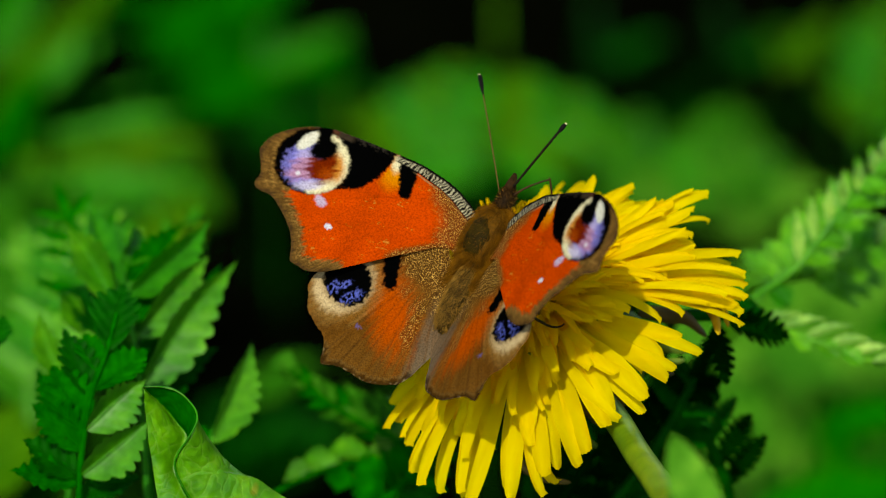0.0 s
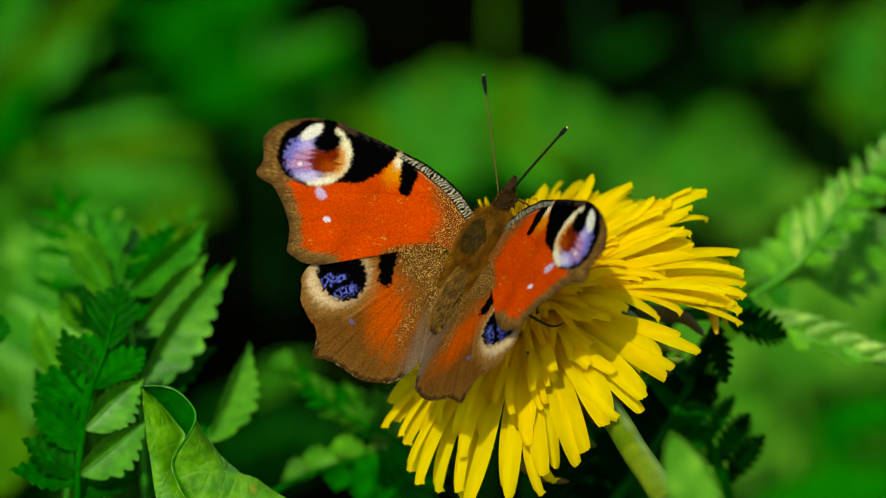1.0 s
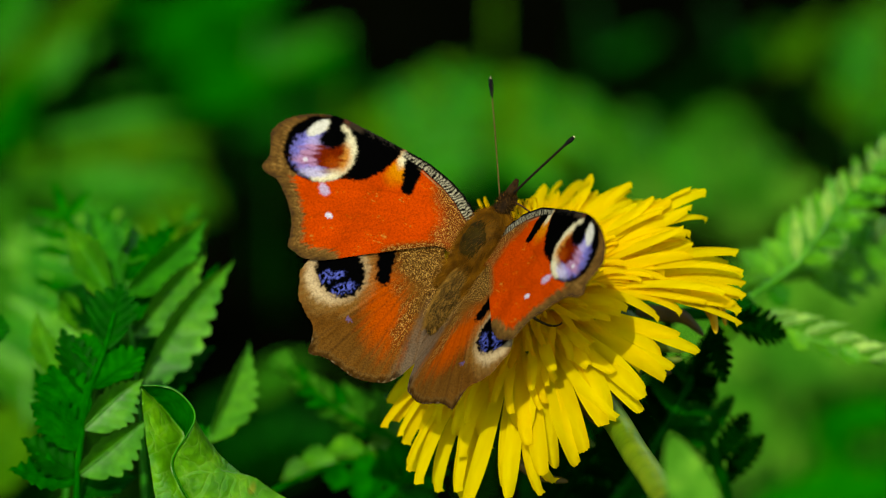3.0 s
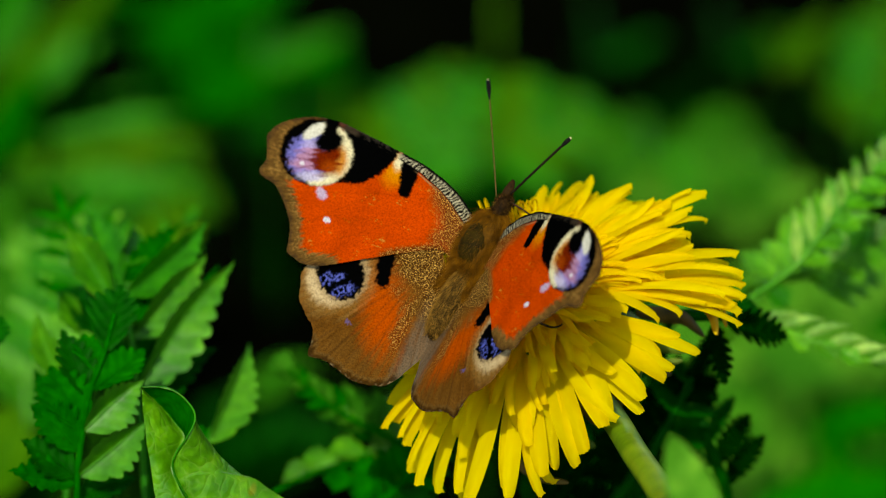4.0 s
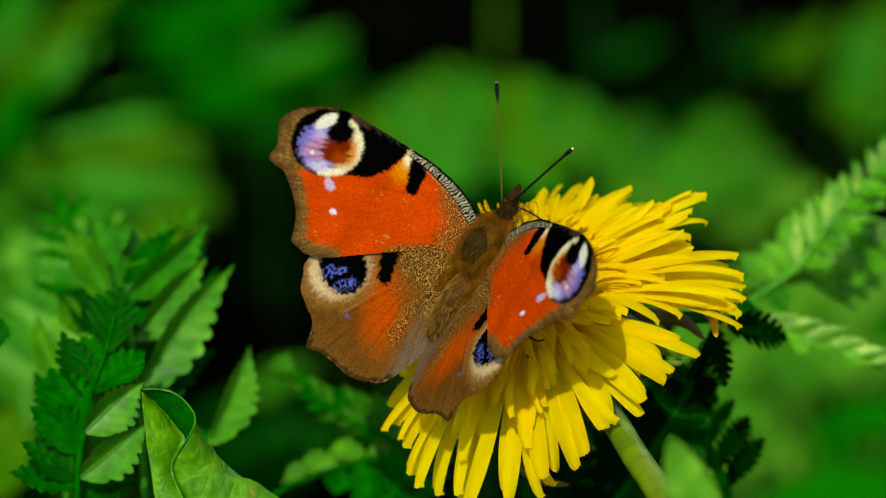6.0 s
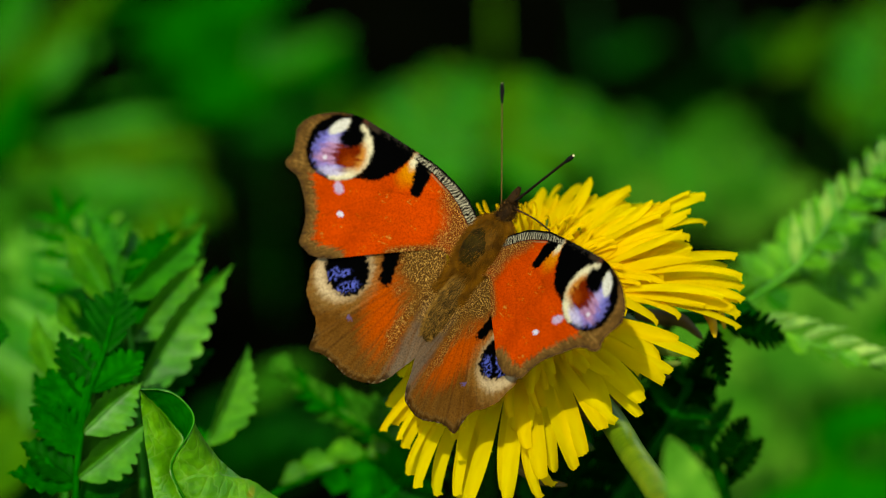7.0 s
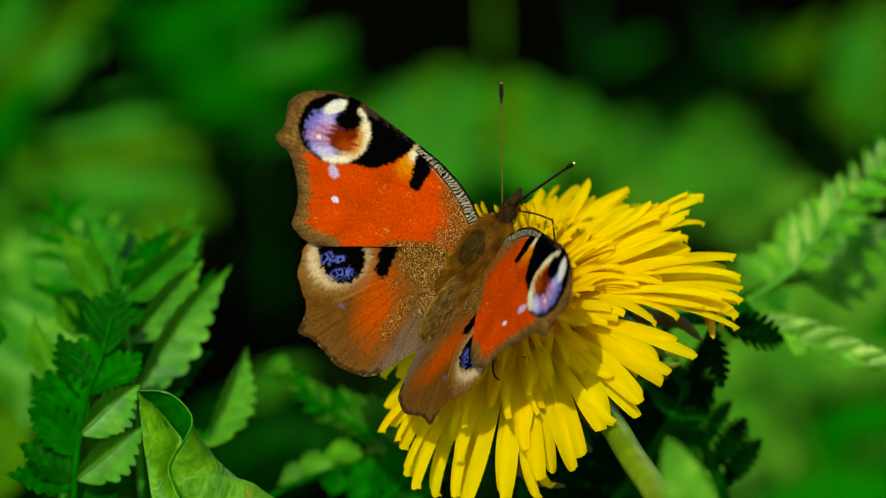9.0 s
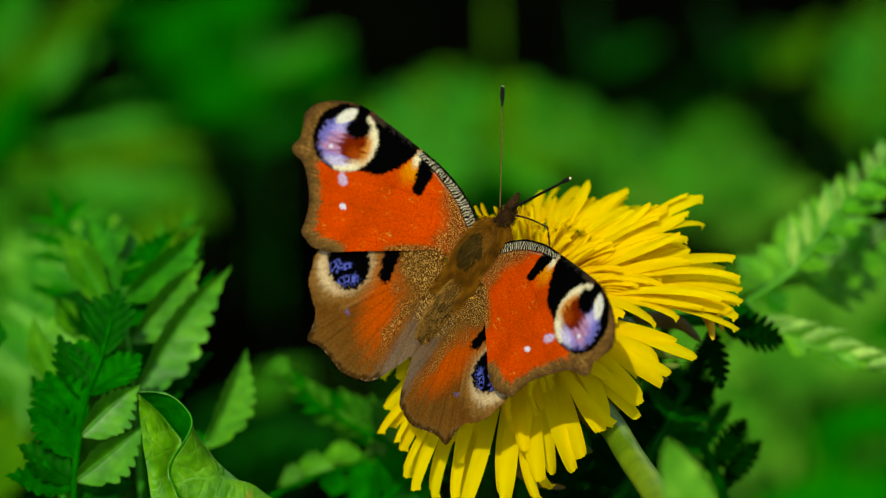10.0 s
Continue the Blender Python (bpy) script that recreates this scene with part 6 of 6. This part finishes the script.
LEFT_HIND_ROWS = [
    (0, pose(-0.00102, 0.00258, 0.00173, 0.63, 26.70, 4.39)),
    (0.5, pose(-0.00139, 0.00268, 0.00146, 1.51, 32.27, 6.30)),
    (1, pose(-0.00145, 0.00269, 0.00140, 1.45, 33.44, 6.19)),
    (1.5, pose(-0.00171, 0.00278, 0.00121, 2.13, 32.90, 7.45)),
    (2, pose(-0.00229, 0.00295, 0.00074, 3.34, 35.55, 9.44)),
    (2.5, pose(-0.00224, 0.00292, 0.00074, 3.06, 35.05, 8.98)),
    (4, pose(-0.00117, 0.00261, 0.00145, -0.01, 28.19, 3.11)),
    (4.5, pose(-0.00123, 0.00263, 0.00142, 0.17, 28.44, 3.52)),
    (5, pose(-0.00107, 0.00260, 0.00159, 0.16, 25.87, 3.26)),
    (5.5, pose(-0.00121, 0.00260, 0.00136, -0.64, 32.25, 2.27)),
    (7, pose(-0.00104, 0.00259, 0.00156, 0.08, 20.76, 2.46)),
    (7.5, pose(-0.00099, 0.00259, 0.00161, 0.09, 20.59, 2.44)),
    (8, pose(-0.00101, 0.00258, 0.00157, -0.15, 22.44, 2.09)),
    (8.5, pose(-0.00111, 0.00254, 0.00132, -1.94, 33.04, -0.02)),
    (9, pose(-0.00112, 0.00255, 0.00128, -2.03, 32.64, -0.26)),
    (9.5, pose(-0.00129, 0.00255, 0.00109, -2.09, 33.36, -0.24)),
    (10, pose(-0.00084, 0.00256, 0.00165, -0.45, 19.77, 0.71)),
]
RIGHT_FORE_ROWS = [
    (0, pose(0.00485, 0.00228, 0.00382, -0.39, -29.19, -0.73)),
    (0.5, pose(0.00481, 0.00225, 0.00391, 0.25, -31.08, -1.49)),
    (1, pose(0.00485, 0.00223, 0.00384, 0.17, -29.60, -1.76)),
    (1.5, pose(0.00487, 0.00224, 0.00380, -0.08, -28.75, -1.50)),
    (2, pose(0.00484, 0.00227, 0.00383, -0.29, -29.51, -0.86)),
    (2.5, pose(0.00483, 0.00226, 0.00386, -0.06, -30.17, -1.12)),
    (4, pose(0.00480, 0.00226, 0.00391, 0.15, -31.19, -1.25)),
    (4.5, pose(0.00479, 0.00228, 0.00391, -0.20, -31.33, -0.55)),
    (5, pose(0.00477, 0.00230, 0.00393, -0.34, -31.91, -0.14)),
    (5.5, pose(0.00467, 0.00227, 0.00410, 0.66, -35.62, -1.06)),
    (7, pose(0.00505, 0.00229, 0.00335, -1.81, -19.30, -0.42)),
    (7.5, pose(0.00503, 0.00232, 0.00336, -2.02, -19.50, 0.29)),
    (8, pose(0.00502, 0.00231, 0.00341, -1.77, -20.66, -0.04)),
    (8.5, pose(0.00470, 0.00226, 0.00406, 0.56, -34.82, -1.07)),
    (9, pose(0.00472, 0.00225, 0.00404, 0.69, -34.26, -1.44)),
    (9.5, pose(0.00474, 0.00227, 0.00400, 0.27, -33.46, -0.88)),
    (10, pose(0.00505, 0.00234, 0.00328, -2.34, -17.90, 0.74)),
]
RIGHT_HIND_ROWS = [
    (0, pose(0.00098, 0.00255, 0.00166, -0.45, -25.20, -1.78)),
    (0.5, pose(0.00094, 0.00258, 0.00157, -0.48, -27.06, -1.98)),
    (1, pose(0.00097, 0.00258, 0.00162, -0.16, -25.78, -2.52)),
    (1.5, pose(0.00100, 0.00256, 0.00171, -0.28, -24.51, -2.07)),
    (2, pose(0.00096, 0.00256, 0.00164, -0.56, -25.49, -1.56)),
    (2.5, pose(0.00100, 0.00257, 0.00166, -0.24, -25.86, -2.34)),
    (4, pose(0.00089, 0.00261, 0.00143, -0.16, -28.28, -2.81)),
    (4.5, pose(0.00081, 0.00262, 0.00135, -0.55, -28.73, -2.04)),
    (5, pose(0.00085, 0.00260, 0.00141, -0.65, -28.68, -1.82)),
    (5.5, pose(0.00075, 0.00262, 0.00118, -0.92, -32.35, -1.76)),
    (7, pose(0.00086, 0.00257, 0.00178, -0.12, -17.72, -1.25)),
    (7.5, pose(0.00085, 0.00256, 0.00177, -0.32, -17.92, -0.63)),
    (8, pose(0.00083, 0.00257, 0.00171, -0.31, -19.12, -0.98)),
    (8.5, pose(0.00062, 0.00256, 0.00108, -1.49, -32.10, -0.65)),
    (9, pose(0.00064, 0.00257, 0.00111, -1.19, -31.68, -1.16)),
    (9.5, pose(0.00062, 0.00257, 0.00109, -1.27, -31.33, -0.97)),
    (10, pose(0.00083, 0.00256, 0.00181, -0.32, -16.49, -0.20)),
]
LEFT_ANTENNA_ROWS = [
    (0, pose(-0.00040, 0.00760, 0.00340, 3.54, 3.28, -3.41)),
    (0.5, pose(-0.00040, 0.00760, 0.00340, 2.54, 2.52, -4.95)),
    (1, pose(-0.00040, 0.00760, 0.00340, 3.88, 3.51, -2.87)),
    (1.5, pose(-0.00040, 0.00760, 0.00340, 3.54, 3.26, -3.24)),
    (2, pose(-0.00040, 0.00760, 0.00340, 4.04, 3.42, -0.66)),
    (2.5, pose(-0.00040, 0.00760, 0.00340, 3.40, 2.95, -1.36)),
    (4, pose(-0.00040, 0.00760, 0.00340, -1.80, -1.46, -1.64)),
    (4.5, pose(-0.00040, 0.00760, 0.00340, -1.79, -1.46, -1.53)),
    (5, pose(-0.00040, 0.00760, 0.00340, 0.26, 0.17, 0.78)),
    (5.5, pose(-0.00040, 0.00760, 0.00340, -0.85, -0.73, 0.79)),
    (7, pose(-0.00040, 0.00760, 0.00340, -2.40, -1.99, 0.45)),
    (7.5, pose(-0.00040, 0.00760, 0.00340, -1.95, -1.64, 1.89)),
    (8, pose(-0.00040, 0.00760, 0.00340, -1.04, -0.96, 3.27)),
    (8.5, pose(-0.00040, 0.00760, 0.00340, -1.04, -0.98, 4.18)),
    (9, pose(-0.00040, 0.00760, 0.00340, -2.32, -1.96, 3.20)),
    (9.5, pose(-0.00040, 0.00760, 0.00340, -2.32, -1.96, 3.49)),
    (10, pose(-0.00040, 0.00760, 0.00340, -3.60, -2.95, 4.05)),
]
RIGHT_ANTENNA_ROWS = [
    (0, pose(0.00140, 0.00860, 0.00340, -0.17, -0.23, 4.82)),
    (0.5, pose(0.00140, 0.00860, 0.00340, -2.04, 0.84, 3.01)),
    (1, pose(0.00140, 0.00860, 0.00340, -0.88, 0.07, 6.15)),
    (1.5, pose(0.00140, 0.00860, 0.00340, -3.08, 1.36, 2.86)),
    (2, pose(0.00140, 0.00860, 0.00340, -1.23, 0.29, 5.54)),
    (2.5, pose(0.00140, 0.00860, 0.00340, -2.13, 0.78, 5.31)),
    (4, pose(0.00140, 0.00860, 0.00340, -6.49, 3.09, 5.25)),
    (4.5, pose(0.00140, 0.00860, 0.00340, -6.12, 2.89, 5.44)),
    (5, pose(0.00140, 0.00860, 0.00340, 10.61, -4.12, -5.37)),
    (5.5, pose(0.00140, 0.00860, 0.00340, 8.83, -3.22, -6.32)),
    (7, pose(0.00140, 0.00860, 0.00340, 8.00, -2.46, -9.23)),
    (7.5, pose(0.00140, 0.00860, 0.00340, 6.01, -1.87, -7.85)),
    (8, pose(0.00140, 0.00860, 0.00340, 12.95, -4.14, -10.46)),
    (8.5, pose(0.00140, 0.00860, 0.00340, 15.48, -4.49, -13.26)),
    (9, pose(0.00140, 0.00860, 0.00340, 8.77, -2.34, -12.05)),
    (9.5, pose(0.00140, 0.00860, 0.00340, 11.59, -3.01, -14.01)),
    (10, pose(0.00140, 0.00860, 0.00340, 10.32, -1.85, -18.64)),
]

PROBOSCIS_ROWS = [
    (0, pose(0.00130, 0.00780, 0.00260, -39.83, 25.06, 59.75)),
    (0.5, pose(0.00130, 0.00780, 0.00260, -32.48, 50.18, 65.81)),
    (1, pose(0.00130, 0.00780, 0.00260, -81.81, 62.90, 7.00)),
    (1.5, pose(0.00130, 0.00780, 0.00260, -90.03, 59.56, -4.10)),
    (2, pose(0.00130, 0.00780, 0.00260, -91.65, 58.76, -5.71)),
    (2.5, pose(0.00130, 0.00780, 0.00260, -91.42, 56.49, -6.45)),
    (4, pose(0.00130, 0.00780, 0.00260, -93.05, 47.01, -10.34)),
    (4.5, pose(0.00130, 0.00780, 0.00260, -96.98, 63.20, -1.53)),
    (5, pose(0.00130, 0.00780, 0.00260, -51.82, 11.80, 62.62)),
    (5.5, pose(0.00130, 0.00780, 0.00260, -54.05, 76.15, 52.28)),
    (7, pose(0.00130, 0.00780, 0.00260, -87.84, 47.75, 3.16)),
    (7.5, pose(0.00130, 0.00780, 0.00260, -64.99, 35.82, 35.44)),
    (8, pose(0.00130, 0.00780, 0.00260, -54.79, 22.10, 57.58)),
    (8.5, pose(0.00130, 0.00780, 0.00260, -52.50, 16.72, 66.47)),
    (9, pose(0.00130, 0.00780, 0.00260, -69.52, 56.12, 35.95)),
    (9.5, pose(0.00130, 0.00780, 0.00260, -65.88, 52.90, 40.65)),
    (10, pose(0.00130, 0.00780, 0.00260, -79.80, 64.17, 29.60)),
]
PROBOSCIS_TIP_ROWS = [
    (0, pose(0.00367, 0.01187, 0.00040, 40.78, 130.57, 80.46)),
    (0.5, pose(0.00266, 0.01084, -0.00139, 40.85, 129.19, 82.25)),
    (1, pose(0.00365, 0.00809, -0.00203, 39.85, 130.01, 82.25)),
    (1.5, pose(0.00393, 0.00761, -0.00188, 41.01, 128.12, 84.48)),
    (2, pose(0.00398, 0.00753, -0.00185, 40.86, 126.71, 86.25)),
    (2.5, pose(0.00415, 0.00748, -0.00174, 41.82, 127.73, 86.96)),
    (4, pose(0.00479, 0.00716, -0.00120, 45.59, 133.77, 89.86)),
    (4.5, pose(0.00364, 0.00774, -0.00204, 45.74, 132.41, 91.17)),
    (5, pose(0.00364, 0.01232, 0.00154, 45.09, 135.11, 89.37)),
    (5.5, pose(0.00206, 0.00878, -0.00245, -134.71, 45.60, -88.34)),
    (7, pose(0.00479, 0.00799, -0.00125, -135.70, 45.63, -85.16)),
    (7.5, pose(0.00474, 0.01024, -0.00044, -136.35, 45.40, -83.83)),
    (8, pose(0.00388, 0.01187, 0.00064, -136.34, 44.99, -83.41)),
    (8.5, pose(0.00329, 0.01237, 0.00110, -136.37, 44.14, -82.90)),
    (9, pose(0.00365, 0.00950, -0.00172, -135.90, 44.07, -82.64)),
    (9.5, pose(0.00368, 0.00984, -0.00155, -135.19, 43.78, -81.87)),
    (10, pose(0.00327, 0.00892, -0.00208, -136.22, 41.98, -80.35)),
]

# where the walking leg stands on the flower: first beside the forewing, later below it
STAND_FIRST = Matrix.Translation(at(14.7, -9.8, 5.2)) @ VIEW.to_4x4()
STAND_LATER = Matrix.Translation(at(7.1, -16.0, 7.4)) @ VIEW.to_4x4() @ pose(0, 0, 0, 0, 0, -72)
LEG_ROWS = [(t, m.inverted() @ (STAND_FIRST if t < 6 else STAND_LATER)) for t, m in BODY_ROWS]


def motions():
    walk(butterfly, BODY_ROWS)
    walk(left_forewing, LEFT_FORE_ROWS)
    walk(left_hindwing, LEFT_HIND_ROWS)
    walk(right_forewing, RIGHT_FORE_ROWS)
    walk(right_hindwing, RIGHT_HIND_ROWS)
    walk(left_antenna, LEFT_ANTENNA_ROWS)
    walk(right_antenna, RIGHT_ANTENNA_ROWS)
    walk(proboscis, PROBOSCIS_ROWS)
    walk(proboscis_tip, PROBOSCIS_TIP_ROWS)
    walk(walking_leg, LEG_ROWS)


motions()
